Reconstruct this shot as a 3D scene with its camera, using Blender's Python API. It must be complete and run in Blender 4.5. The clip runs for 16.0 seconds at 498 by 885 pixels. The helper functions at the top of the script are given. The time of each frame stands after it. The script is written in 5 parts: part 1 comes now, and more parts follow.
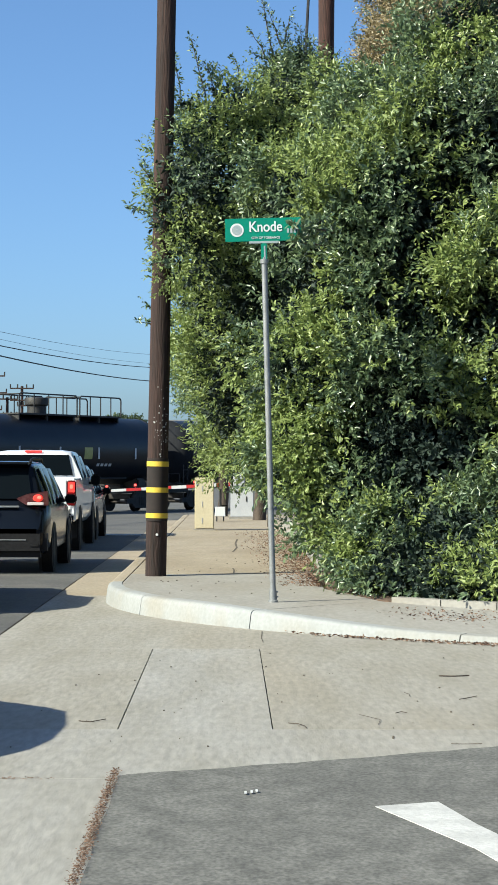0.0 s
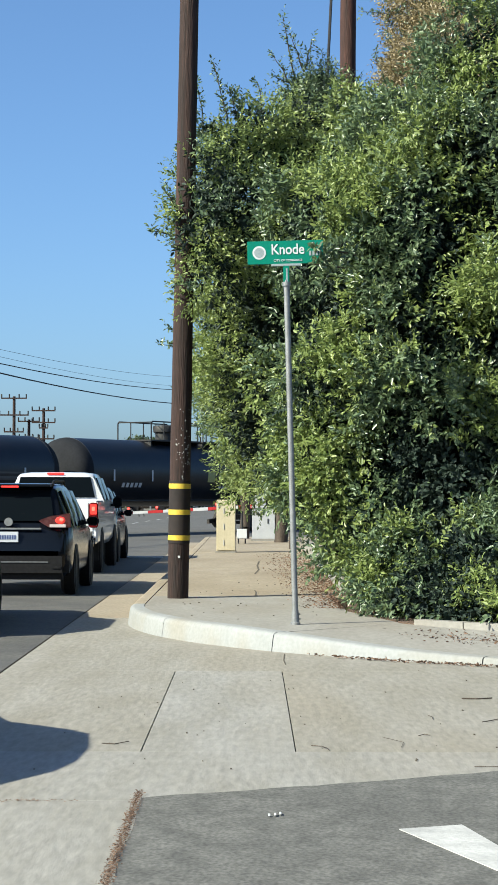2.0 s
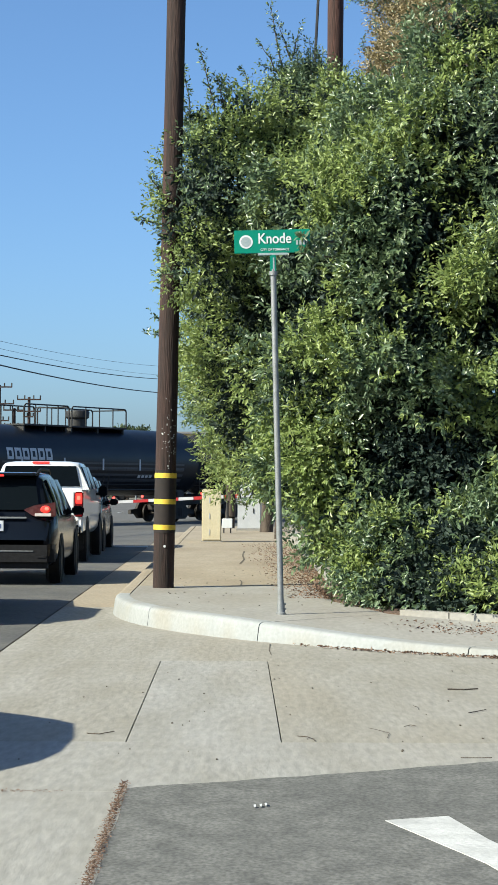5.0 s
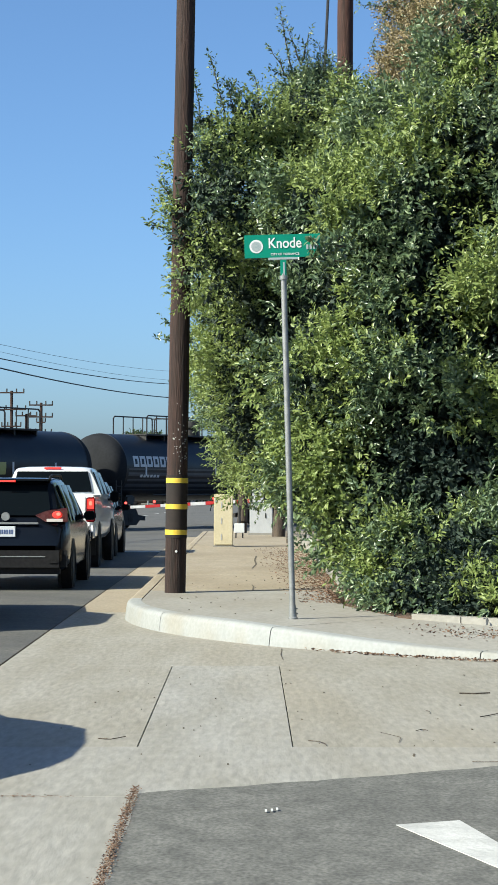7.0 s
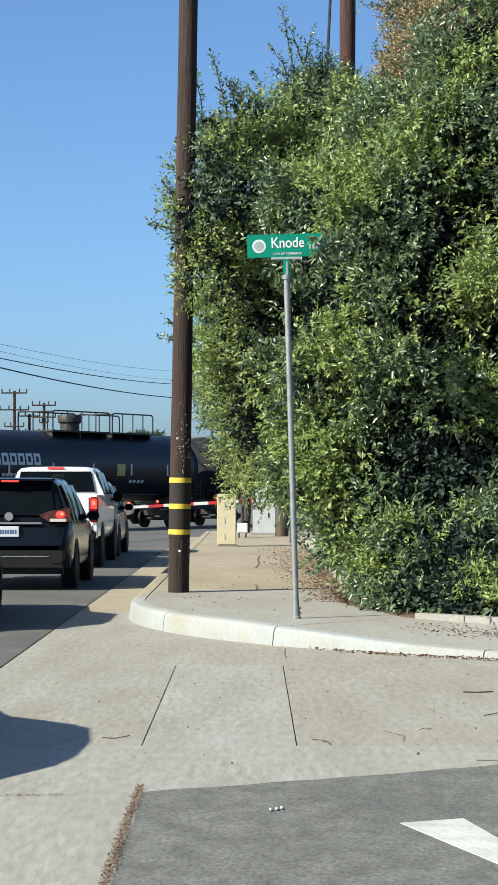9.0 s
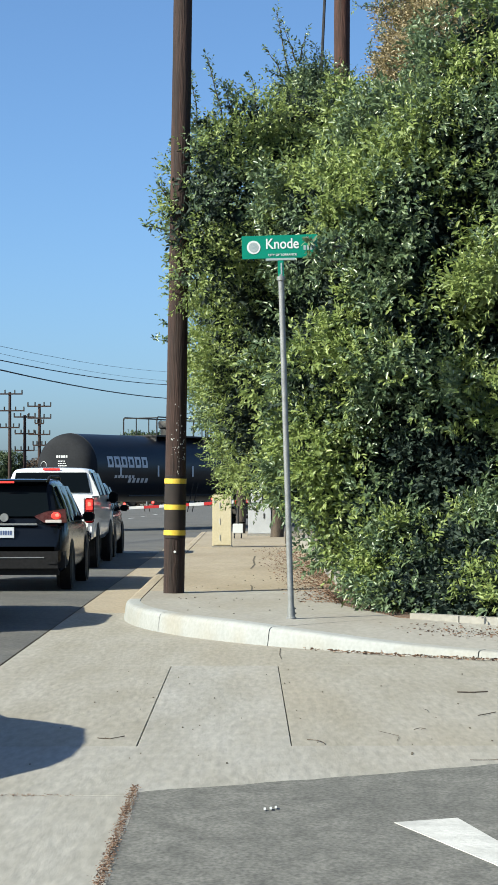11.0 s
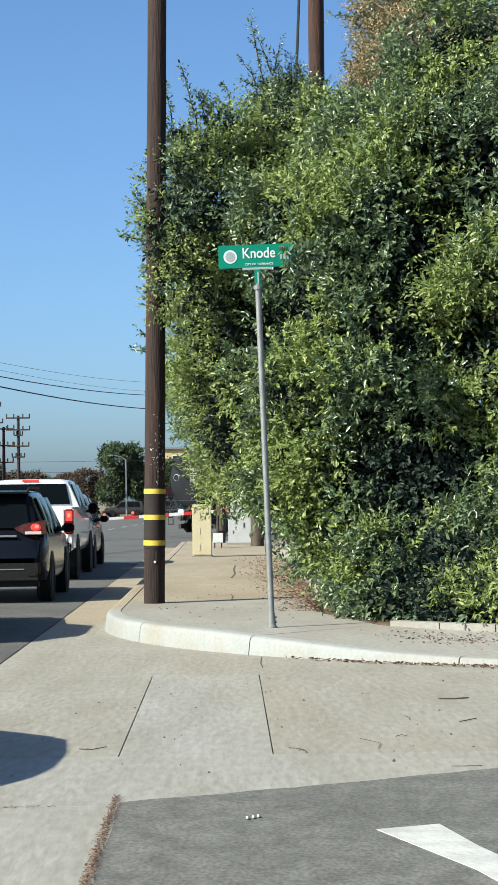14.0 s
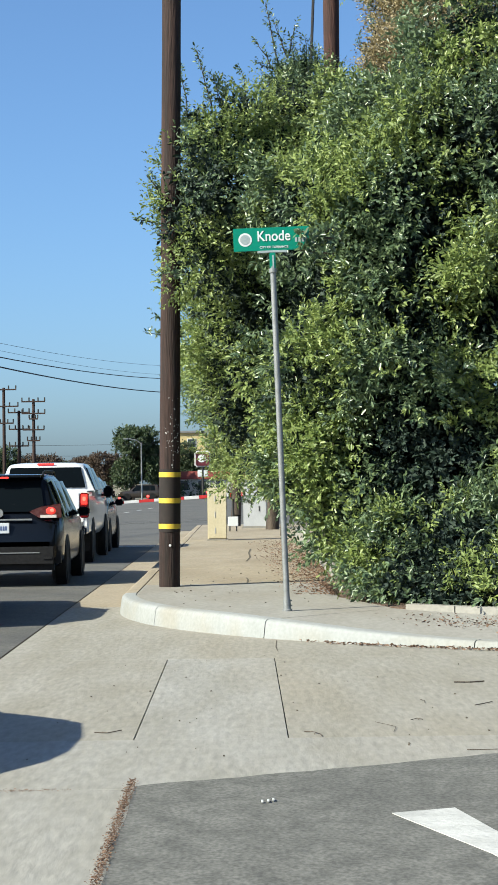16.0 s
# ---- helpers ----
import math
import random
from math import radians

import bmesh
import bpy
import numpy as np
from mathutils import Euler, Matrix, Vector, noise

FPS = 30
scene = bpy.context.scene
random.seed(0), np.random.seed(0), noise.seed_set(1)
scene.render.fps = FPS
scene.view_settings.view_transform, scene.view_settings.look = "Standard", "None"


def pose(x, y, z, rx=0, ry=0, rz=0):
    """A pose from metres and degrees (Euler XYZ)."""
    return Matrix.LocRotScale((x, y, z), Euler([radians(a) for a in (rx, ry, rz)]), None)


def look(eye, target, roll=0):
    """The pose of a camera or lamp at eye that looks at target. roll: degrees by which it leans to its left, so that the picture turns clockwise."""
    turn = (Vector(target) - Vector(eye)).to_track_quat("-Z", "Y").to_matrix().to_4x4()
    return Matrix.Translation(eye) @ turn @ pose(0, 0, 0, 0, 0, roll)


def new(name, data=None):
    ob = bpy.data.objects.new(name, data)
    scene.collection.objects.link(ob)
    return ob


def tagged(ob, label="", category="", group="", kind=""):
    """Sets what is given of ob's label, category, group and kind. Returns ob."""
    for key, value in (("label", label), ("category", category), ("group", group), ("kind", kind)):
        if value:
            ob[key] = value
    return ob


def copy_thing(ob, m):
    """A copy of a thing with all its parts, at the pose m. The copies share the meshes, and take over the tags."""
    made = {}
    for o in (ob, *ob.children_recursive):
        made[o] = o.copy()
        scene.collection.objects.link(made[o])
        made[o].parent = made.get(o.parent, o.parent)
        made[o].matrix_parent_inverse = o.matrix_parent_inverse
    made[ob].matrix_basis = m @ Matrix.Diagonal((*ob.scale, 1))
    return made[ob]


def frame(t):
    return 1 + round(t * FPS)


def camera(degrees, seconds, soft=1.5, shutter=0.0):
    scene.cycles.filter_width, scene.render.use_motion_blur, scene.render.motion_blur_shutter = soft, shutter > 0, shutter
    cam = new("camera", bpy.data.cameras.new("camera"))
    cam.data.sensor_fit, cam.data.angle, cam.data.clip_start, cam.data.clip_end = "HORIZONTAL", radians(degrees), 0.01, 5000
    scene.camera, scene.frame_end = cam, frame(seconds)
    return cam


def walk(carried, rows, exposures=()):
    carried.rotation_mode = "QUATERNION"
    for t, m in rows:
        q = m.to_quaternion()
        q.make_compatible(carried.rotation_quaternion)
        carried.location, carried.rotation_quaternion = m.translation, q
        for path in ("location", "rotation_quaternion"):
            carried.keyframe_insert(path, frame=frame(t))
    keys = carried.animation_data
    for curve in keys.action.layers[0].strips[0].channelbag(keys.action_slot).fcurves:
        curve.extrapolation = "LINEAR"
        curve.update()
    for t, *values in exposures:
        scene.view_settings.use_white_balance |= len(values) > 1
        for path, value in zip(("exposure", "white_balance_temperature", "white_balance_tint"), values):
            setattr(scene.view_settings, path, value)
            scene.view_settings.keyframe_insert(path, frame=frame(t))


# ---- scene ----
cam = camera(14.36, 16.0, soft=1.4)
walk(cam, [
    (0.0, pose(0.009, -0.013, 1.503, 90, 0, 0) @ pose(0, 0, 0, 0, -0.535, 0) @ pose(0, 0, 0, 0.853, 0, 0.135)),
    (0.5, pose(0.005, -0.013, 1.503, 90, 0, 0) @ pose(0, 0, 0, 0, -0.290, 0) @ pose(0, 0, 0, 1.030, 0, 0.100)),
    (1.0, pose(0.003, -0.012, 1.502, 90, 0, 0) @ pose(0, 0, 0, 0, -0.077, 0) @ pose(0, 0, 0, 1.255, 0, 0.106)),
    (1.5, pose(0.001, -0.037, 1.506, 90, 0, 0) @ pose(0, 0, 0, 0, 0.058, 0) @ pose(0, 0, 0, 1.424, 0, 0.120)),
    (2.0, pose(-0.001, -0.029, 1.504, 90, 0, 0) @ pose(0, 0, 0, 0, 0.082, 0) @ pose(0, 0, 0, 1.493, 0, 0.134)),
    (2.5, pose(-0.003, -0.030, 1.502, 90, 0, 0) @ pose(0, 0, 0, 0, 0.027, 0) @ pose(0, 0, 0, 1.434, 0, 0.130)),
    (3.0, pose(-0.007, -0.024, 1.501, 90, 0, 0) @ pose(0, 0, 0, 0, -0.124, 0) @ pose(0, 0, 0, 1.264, 0, 0.210)),
    (3.5, pose(-0.008, -0.023, 1.502, 90, 0, 0) @ pose(0, 0, 0, 0, -0.311, 0) @ pose(0, 0, 0, 1.069, 0, 0.244)),
    (6.0, pose(-0.007, 0.032, 1.505, 90, 0, 0) @ pose(0, 0, 0, 0, -0.322, 0) @ pose(0, 0, 0, 1.312, 0, 0.354)),
    (6.5, pose(-0.002, 0.029, 1.503, 90, 0, 0) @ pose(0, 0, 0, 0, -0.136, 0) @ pose(0, 0, 0, 1.339, 0, 0.204)),
    (7.0, pose(0.004, 0.017, 1.504, 90, 0, 0) @ pose(0, 0, 0, 0, 0.014, 0) @ pose(0, 0, 0, 1.329, 0, 0.099)),
    (7.5, pose(0.010, 0.004, 1.505, 90, 0, 0) @ pose(0, 0, 0, 0, 0.099, 0) @ pose(0, 0, 0, 1.317, 0, -0.022)),
    (8.0, pose(0.009, -0.003, 1.505, 90, 0, 0) @ pose(0, 0, 0, 0, 0.137, 0) @ pose(0, 0, 0, 1.317, 0, -0.067)),
    (8.5, pose(0.009, -0.002, 1.502, 90, 0, 0) @ pose(0, 0, 0, 0, 0.139, 0) @ pose(0, 0, 0, 1.325, 0, -0.066)),
    (9.0, pose(0.000, 0.000, 1.500, 90, 0, 0) @ pose(0, 0, 0, 0, 0.098, 0) @ pose(0, 0, 0, 1.326, 0, -0.000)),
    (11.5, pose(0.008, -0.036, 1.502, 90, 0, 0) @ pose(0, 0, 0, 0, -0.097, 0) @ pose(0, 0, 0, 1.360, 0, -0.133)),
    (12.0, pose(0.008, -0.017, 1.495, 90, 0, 0) @ pose(0, 0, 0, 0, -0.195, 0) @ pose(0, 0, 0, 1.445, 0, -0.175)),
    (12.5, pose(0.015, -0.035, 1.498, 90, 0, 0) @ pose(0, 0, 0, 0, -0.291, 0) @ pose(0, 0, 0, 1.528, 0, -0.286)),
    (13.0, pose(0.012, -0.045, 1.503, 90, 0, 0) @ pose(0, 0, 0, 0, -0.415, 0) @ pose(0, 0, 0, 1.612, 0, -0.471)),
    (13.5, pose(0.014, -0.038, 1.503, 90, 0, 0) @ pose(0, 0, 0, 0, -0.528, 0) @ pose(0, 0, 0, 1.630, 0, -0.663)),
    (14.0, pose(0.013, -0.050, 1.500, 90, 0, 0) @ pose(0, 0, 0, 0, -0.611, 0) @ pose(0, 0, 0, 1.610, 0, -0.747)),
    (14.5, pose(0.007, -0.033, 1.497, 90, 0, 0) @ pose(0, 0, 0, 0, -0.642, 0) @ pose(0, 0, 0, 1.521, 0, -0.764)),
    (15.0, pose(0.010, -0.039, 1.498, 90, 0, 0) @ pose(0, 0, 0, 0, -0.562, 0) @ pose(0, 0, 0, 1.411, 0, -0.758)),
    (15.5, pose(0.012, -0.019, 1.500, 90, 0, 0) @ pose(0, 0, 0, 0, -0.418, 0) @ pose(0, 0, 0, 1.286, 0, -0.792)),
    (16.0, pose(0.014, -0.027, 1.500, 90, 0, 0) @ pose(0, 0, 0, 0, -0.171, 0) @ pose(0, 0, 0, 1.134, 0, -0.782)),
], exposures=[(0.0, 1.0, 6500, 1), (16.0, 1.0, 6500, 1)])

# light: late-morning sun from behind and to the left, clear sky
SUN_EL, SUN_AZ = radians(36.5), math.atan2(-0.88, -0.47)
world = bpy.data.worlds.new("world")
scene.world = world
world.use_nodes = True
wn = world.node_tree.nodes
sky = wn.new("ShaderNodeTexSky")
sky.sky_type, sky.sun_disc, sky.sun_elevation, sky.sun_rotation = "NISHITA", False, SUN_EL, SUN_AZ
sky.air_density, sky.dust_density, sky.ozone_density, sky.altitude = 0.72, 1.6, 7.2, 0
world.node_tree.links.new(sky.outputs[0], wn["Background"].inputs[0])
wn["Background"].inputs[1].default_value = 0.099
sun_dir = Vector((math.sin(SUN_AZ) * math.cos(SUN_EL), math.cos(SUN_AZ) * math.cos(SUN_EL), math.sin(SUN_EL)))
sun = new("sun", bpy.data.lights.new("sun", "SUN"))
sun.data.energy, sun.data.angle, sun.data.color = 5.0, radians(0.53), (1.0, 0.925, 0.79)
sun.matrix_world = look(sun_dir * 60, (0, 0, 0))

# ---- materials ----
def mat(name, a, b=None, rough=0.7, metal=0.0, scale=8.0, fine=0.0, bump=0.0, rand=0.0, c=None, cscale=0.7, spec=0.5, coat=0.0, detail=6.0, stretch=None):
    """Principled surface: colours a and b mixed by noise, stains of colour c at a larger scale, grain and bump in object space."""
    m = bpy.data.materials.new(name)
    m.use_nodes = True
    n, l = m.node_tree.nodes, m.node_tree.links
    p = n["Principled BSDF"]
    p.inputs["Roughness"].default_value, p.inputs["Metallic"].default_value = rough, metal
    p.inputs["Specular IOR Level"].default_value = spec
    p.inputs["Coat Weight"].default_value = coat
    p.inputs["Coat Roughness"].default_value = 0.04
    co = n.new("ShaderNodeTexCoord").outputs["Object"]
    if stretch:
        mp = n.new("ShaderNodeMapping")
        mp.inputs["Scale"].default_value = stretch
        l.new(co, mp.inputs[0])
        co = mp.outputs[0]
    b = b or a
    nz = n.new("ShaderNodeTexNoise")
    nz.inputs["Scale"].default_value, nz.inputs["Detail"].default_value = scale, detail
    l.new(co, nz.inputs["Vector"])
    rp = n.new("ShaderNodeValToRGB")
    rp.color_ramp.elements[0].position, rp.color_ramp.elements[1].position = 0.32, 0.68
    rp.color_ramp.elements[0].color, rp.color_ramp.elements[1].color = (*a, 1), (*b, 1)
    l.new(nz.outputs["Fac"], rp.inputs[0])
    col = rp.outputs[0]
    if c:
        n2 = n.new("ShaderNodeTexNoise")
        n2.inputs["Scale"].default_value, n2.inputs["Detail"].default_value = cscale, 5
        l.new(co, n2.inputs["Vector"])
        r2 = n.new("ShaderNodeValToRGB")
        r2.color_ramp.elements[0].position, r2.color_ramp.elements[1].position = 0.5, 0.72
        l.new(n2.outputs["Fac"], r2.inputs[0])
        mx = n.new("ShaderNodeMix")
        mx.data_type = "RGBA"
        l.new(r2.outputs[0], mx.inputs[0])
        l.new(col, mx.inputs[6])
        mx.inputs[7].default_value = (*c, 1)
        col = mx.outputs[2]
    if fine or rand:
        hs = n.new("ShaderNodeHueSaturation")
        l.new(col, hs.inputs["Color"])
        if fine:
            n3 = n.new("ShaderNodeTexNoise")
            n3.inputs["Scale"].default_value, n3.inputs["Detail"].default_value = scale * 9, 3
            l.new(co, n3.inputs["Vector"])
            src, amt = n3.outputs["Fac"], fine
        else:
            src, amt = n.new("ShaderNodeObjectInfo").outputs["Random"], rand
        mr = n.new("ShaderNodeMapRange")
        mr.inputs[3].default_value, mr.inputs[4].default_value = 1 - amt, 1 + amt
        if fine:
            mr.inputs[1].default_value, mr.inputs[2].default_value = 0.3, 0.7
        l.new(src, mr.inputs[0])
        l.new(mr.outputs[0], hs.inputs["Value"])
        col = hs.outputs[0]
    l.new(col, p.inputs["Base Color"])
    if bump:
        bp = n.new("ShaderNodeBump")
        bp.inputs["Strength"].default_value, bp.inputs["Distance"].default_value = bump, 0.02
        n4 = n.new("ShaderNodeTexNoise")
        n4.inputs["Scale"].default_value, n4.inputs["Detail"].default_value = scale * 6, 4
        l.new(co, n4.inputs["Vector"])
        l.new(n4.outputs["Fac"], bp.inputs["Height"])
        l.new(bp.outputs[0], p.inputs["Normal"])
    return m


def leaf_mat(name, dark, light, rough=0.42, trans=0.25):
    m = bpy.data.materials.new(name)
    m.use_nodes = True
    n, l = m.node_tree.nodes, m.node_tree.links
    p = n["Principled BSDF"]
    p.inputs["Roughness"].default_value = rough
    g = n.new("ShaderNodeNewGeometry")
    rp = n.new("ShaderNodeValToRGB")
    rp.color_ramp.elements[0].color, rp.color_ramp.elements[1].color = (*dark, 1), (*light, 1)
    l.new(g.outputs["Random Per Island"], rp.inputs[0])
    l.new(rp.outputs[0], p.inputs["Base Color"])
    t = n.new("ShaderNodeBsdfTranslucent")
    l.new(rp.outputs[0], t.inputs["Color"])
    mx = n.new("ShaderNodeMixShader")
    mx.inputs[0].default_value = trans
    l.new(p.outputs[0], mx.inputs[1])
    l.new(t.outputs[0], mx.inputs[2])
    l.new(mx.outputs[0], n["Material Output"].inputs["Surface"])
    return m


def glow(name, col, strength):
    m = mat(name, col, rough=0.3)
    p = m.node_tree.nodes["Principled BSDF"]
    p.inputs["Emission Color"].default_value, p.inputs["Emission Strength"].default_value = (*col, 1), strength
    return m


ASPHALT = mat("asphalt", (0.0682, 0.0680, 0.0653), (0.0963, 0.0928, 0.0843), rough=0.85, scale=2.5, fine=0.30, bump=0.5, c=(0.0505, 0.0499, 0.0495), cscale=0.35)
ASPHALT_NEAR = mat("asphalt_patched", (0.0800, 0.0793, 0.0722), (0.1290, 0.1275, 0.1170), rough=0.88, scale=6.0, fine=0.36, bump=0.14, c=(0.0720, 0.0713, 0.0650), cscale=0.5, stretch=(1, 0.6, 1))
CONCRETE = mat("gutter_concrete", (0.2070, 0.1932, 0.1605), (0.2522, 0.2392, 0.2102), rough=0.85, scale=2.6, fine=0.14, bump=0.35, c=(0.2370, 0.2109, 0.1644), cscale=0.45, stretch=(1, 0.22, 1))
CONCRETE_PALE = mat("gutter_concrete_pale", (0.2171, 0.2081, 0.1830), (0.2645, 0.2575, 0.2396), rough=0.85, scale=2.6, fine=0.14, bump=0.35, c=(0.2485, 0.2271, 0.1874), cscale=0.45, stretch=(1, 0.22, 1))
WALKWAY = mat("sidewalk_concrete", (0.2415, 0.2014, 0.1473), (0.2837, 0.2442, 0.1840), rough=0.85, scale=2.4, fine=0.13, bump=0.3, c=(0.2070, 0.1691, 0.1178), cscale=0.6, stretch=(1, 0.4, 1))
CORNER = mat("new_concrete", (0.2236, 0.2130, 0.1917), (0.2591, 0.2499, 0.2286), rough=0.85, scale=2.4, fine=0.10, bump=0.25, c=(0.2130, 0.1953, 0.1668), cscale=0.7, stretch=(1, 0.4, 1))
KERB_WHITE = mat("kerb_new_concrete", (0.238, 0.249, 0.247), (0.270, 0.280, 0.279), rough=0.8, scale=3.0, fine=0.08, bump=0.25, c=(0.235, 0.226, 0.198), cscale=1.1)
SOIL = mat("mulch_soil", (0.075, 0.050, 0.034), (0.150, 0.100, 0.068), rough=0.95, scale=9, fine=0.35, bump=1.0, c=(0.1136, 0.0710, 0.0497), cscale=2)
JOINT = mat("joint_dirt", (0.0604, 0.0497, 0.0369), (0.1065, 0.0887, 0.0674), rough=0.95, scale=12, bump=0.6)
PAINT_WHITE = mat("road_paint", (0.4104, 0.4104, 0.3983), (0.4949, 0.4949, 0.4828), rough=0.6, scale=5, fine=0.10, bump=0.2, c=(0.3323, 0.3323, 0.3259), cscale=3)
WOOD = mat("pole_wood", (0.0120, 0.0060, 0.0046), (0.0416, 0.0184, 0.0132), rough=0.85, scale=5, fine=0.45, bump=0.7, c=(0.0088, 0.0048, 0.0040), cscale=0.5, stretch=(2.8000, 2.8000, 0.1440))
WOOD_RED = mat("reddish_pole_wood", (0.0171, 0.0074, 0.0054), (0.0592, 0.0227, 0.0157), rough=0.85, scale=5, fine=0.45, bump=0.7, c=(0.0125, 0.0059, 0.0047), cscale=0.5, stretch=(2.8000, 2.8000, 0.1440))
YELLOW = mat("reflective_yellow", (0.5680, 0.3976, 0.0355), (0.6106, 0.4473, 0.0568), rough=0.45, scale=9, fine=0.1)
BLACK_BAND = mat("black_band", (0.011, 0.0075, 0.0065), (0.020, 0.013, 0.011), rough=0.85, scale=9)
PAPER = mat("staples_paper", (0.24, 0.24, 0.23), (0.40, 0.40, 0.39), rough=0.7, scale=20)
GALV = mat("galvanised_steel", (0.1917, 0.1988, 0.1988), (0.2556, 0.2627, 0.2627), rough=0.5, metal=0.4, scale=14, fine=0.12, bump=0.1)
SIGN_GREEN = mat("sign_green", (0.0000, 0.1704, 0.1100), (0.0000, 0.1917, 0.1207), rough=0.35, scale=4, fine=0.05)
SIGN_WHITE = mat("sign_white", (0.5680, 0.5822, 0.5822), rough=0.4)
SIGN_GREY = mat("sign_grey", (0.2272, 0.2840, 0.2982), (0.3195, 0.3550, 0.3550), rough=0.4, scale=60)
CREAM = mat("cabinet_cream", (0.4970, 0.4402, 0.2982), (0.5325, 0.4757, 0.3337), rough=0.5, scale=3, fine=0.05, c=(0.4402, 0.3834, 0.2556), cscale=1.5)
BOX_GREY = mat("box_grey_paint", (0.3905, 0.4047, 0.4260), (0.4473, 0.4615, 0.4757), rough=0.5, scale=4, fine=0.05)
STEEL_DARK = mat("dark_steel", (0.0150, 0.0150, 0.0165), (0.0338, 0.0323, 0.0300), rough=0.6, metal=0.3, scale=8, fine=0.2, bump=0.2)
RUBBER = mat("tyre_rubber", (0.012, 0.012, 0.012), (0.025, 0.025, 0.025), rough=0.8, scale=14, bump=0.3)
RIM = mat("alloy", (0.50, 0.50, 0.51), (0.60, 0.60, 0.61), rough=0.32, metal=0.8, scale=10)
CHROME = mat("chrome", (0.70, 0.70, 0.70), rough=0.12, metal=1.0)
NAVY = mat("dark_car_paint", (0.0035, 0.0045, 0.0075), (0.0045, 0.006, 0.009), rough=0.16, scale=3, spec=0.2, coat=0.10)
WHITE_PAINT = mat("white_car_paint", (0.6630, 0.6715, 0.6800), (0.6885, 0.6970, 0.7055), rough=0.3, scale=2, coat=0.8)
BRONZE = mat("brown_car_paint", (0.028, 0.022, 0.019), (0.034, 0.027, 0.022), rough=0.2, scale=3, spec=0.35, coat=0.3)
BLACK_PAINT = mat("black_car_paint", (0.005, 0.005, 0.006), (0.007, 0.007, 0.008), rough=0.2, scale=3, spec=0.3, coat=0.3)
SILVER = mat("silver_car_paint", (0.42, 0.43, 0.44), (0.46, 0.47, 0.48), rough=0.3, metal=0.4, scale=3, coat=0.8)
TRIM_BLACK = mat("black_plastic", (0.008, 0.008, 0.009), (0.014, 0.014, 0.015), rough=0.6, scale=20, bump=0.1, spec=0.15)
CAR_GLASS = mat("tinted_glass", (0.004, 0.006, 0.008), rough=0.04, spec=0.025)
INTERIOR = mat("seat_fabric", (0.10, 0.10, 0.10), (0.14, 0.14, 0.14), rough=0.9, scale=30)
LAMP_RED = mat("tail_lens", (0.1125, 0.0045, 0.0060), (0.1500, 0.0075, 0.0075), rough=0.15, scale=25, spec=0.4, coat=0.4)
# red lens paled to pink, with the sky's reflection put into the colour
LAMP_SKY_PINK = mat("sky_washed_red_lens", (0.13, 0.040, 0.042), (0.20, 0.085, 0.085), rough=0.15, scale=18, coat=0.8)
LAMP_ON = glow("brake_lamp_lit", (1.0, 0.05, 0.04), 0.20)
LAMP_HOT = glow("brake_bulb", (1.0, 0.16, 0.11), 0.60)
LAMP_CLEAR = mat("clear_lens", (0.55, 0.50, 0.48), rough=0.12, coat=1.0)
PLATE = mat("plate_white", (0.4686, 0.4970, 0.5396), (0.5254, 0.5467, 0.5822), rough=0.4, scale=20)
PLATE_INK = mat("plate_ink", (0.06, 0.09, 0.20), rough=0.5)
TANK = mat("tank_black", (0.0054, 0.0069, 0.0106), (0.0090, 0.0112, 0.0160), rough=0.38, scale=1.6, fine=0.15, bump=0.12, c=(0.0132, 0.0131, 0.0152), cscale=0.5, spec=0.28)
TANK_END = mat("tank_dusty", (0.0135, 0.0150, 0.0180), (0.0185, 0.0200, 0.0235), rough=0.85, scale=1.2, fine=0.12, bump=0.12, c=(0.0110, 0.0122, 0.0150), cscale=0.7, spec=0.15)
JACKET = mat("tank_jacket", (0.0355, 0.0391, 0.0469), (0.0497, 0.0532, 0.0611), rough=0.45, scale=1.4, fine=0.12, bump=0.1)
BOGIE = mat("bogie_iron", (0.0126, 0.0105, 0.0091), (0.0280, 0.0231, 0.0196), rough=0.8, scale=6, fine=0.25, bump=0.3)
WHEEL_STEEL = mat("wheel_steel", (0.0250, 0.0210, 0.0190), (0.0500, 0.0425, 0.0375), rough=0.55, metal=0.5, scale=6, fine=0.15)
DECAL_WHITE = mat("stencil_white", (0.4402, 0.4544, 0.4686), (0.5325, 0.5396, 0.5467), rough=0.6, scale=12, fine=0.1)
DECAL_YELLOW = mat("placard_yellow", (0.3195, 0.3124, 0.0994), (0.3692, 0.3550, 0.1278), rough=0.6, scale=8)
GATE_WHITE = mat("gate_white", (0.5254, 0.5254, 0.5254), (0.5822, 0.5822, 0.5822), rough=0.45, scale=6)
GATE_RED = mat("gate_red", (0.3905, 0.0177, 0.0213), (0.4615, 0.0284, 0.0284), rough=0.45, scale=6)
GATE_LAMP = glow("gate_lamp_lit", (1.0, 0.10, 0.08), 0.85)
RAIL = mat("rail_steel", (0.09, 0.07, 0.055), (0.20, 0.18, 0.16), rough=0.5, metal=0.6, scale=5)
BARK = mat("bark", (0.0355, 0.0263, 0.0199), (0.0781, 0.0589, 0.0440), rough=0.9, scale=9, fine=0.25, bump=0.8, stretch=(1, 1, 0.3))
LEAF = leaf_mat("leaf_mature", (0.058, 0.098, 0.054), (0.162, 0.220, 0.108), rough=0.31, trans=0.26)
LEAF_NEW = leaf_mat("leaf_new", (0.130, 0.185, 0.055), (0.272, 0.335, 0.106), rough=0.40, trans=0.33)
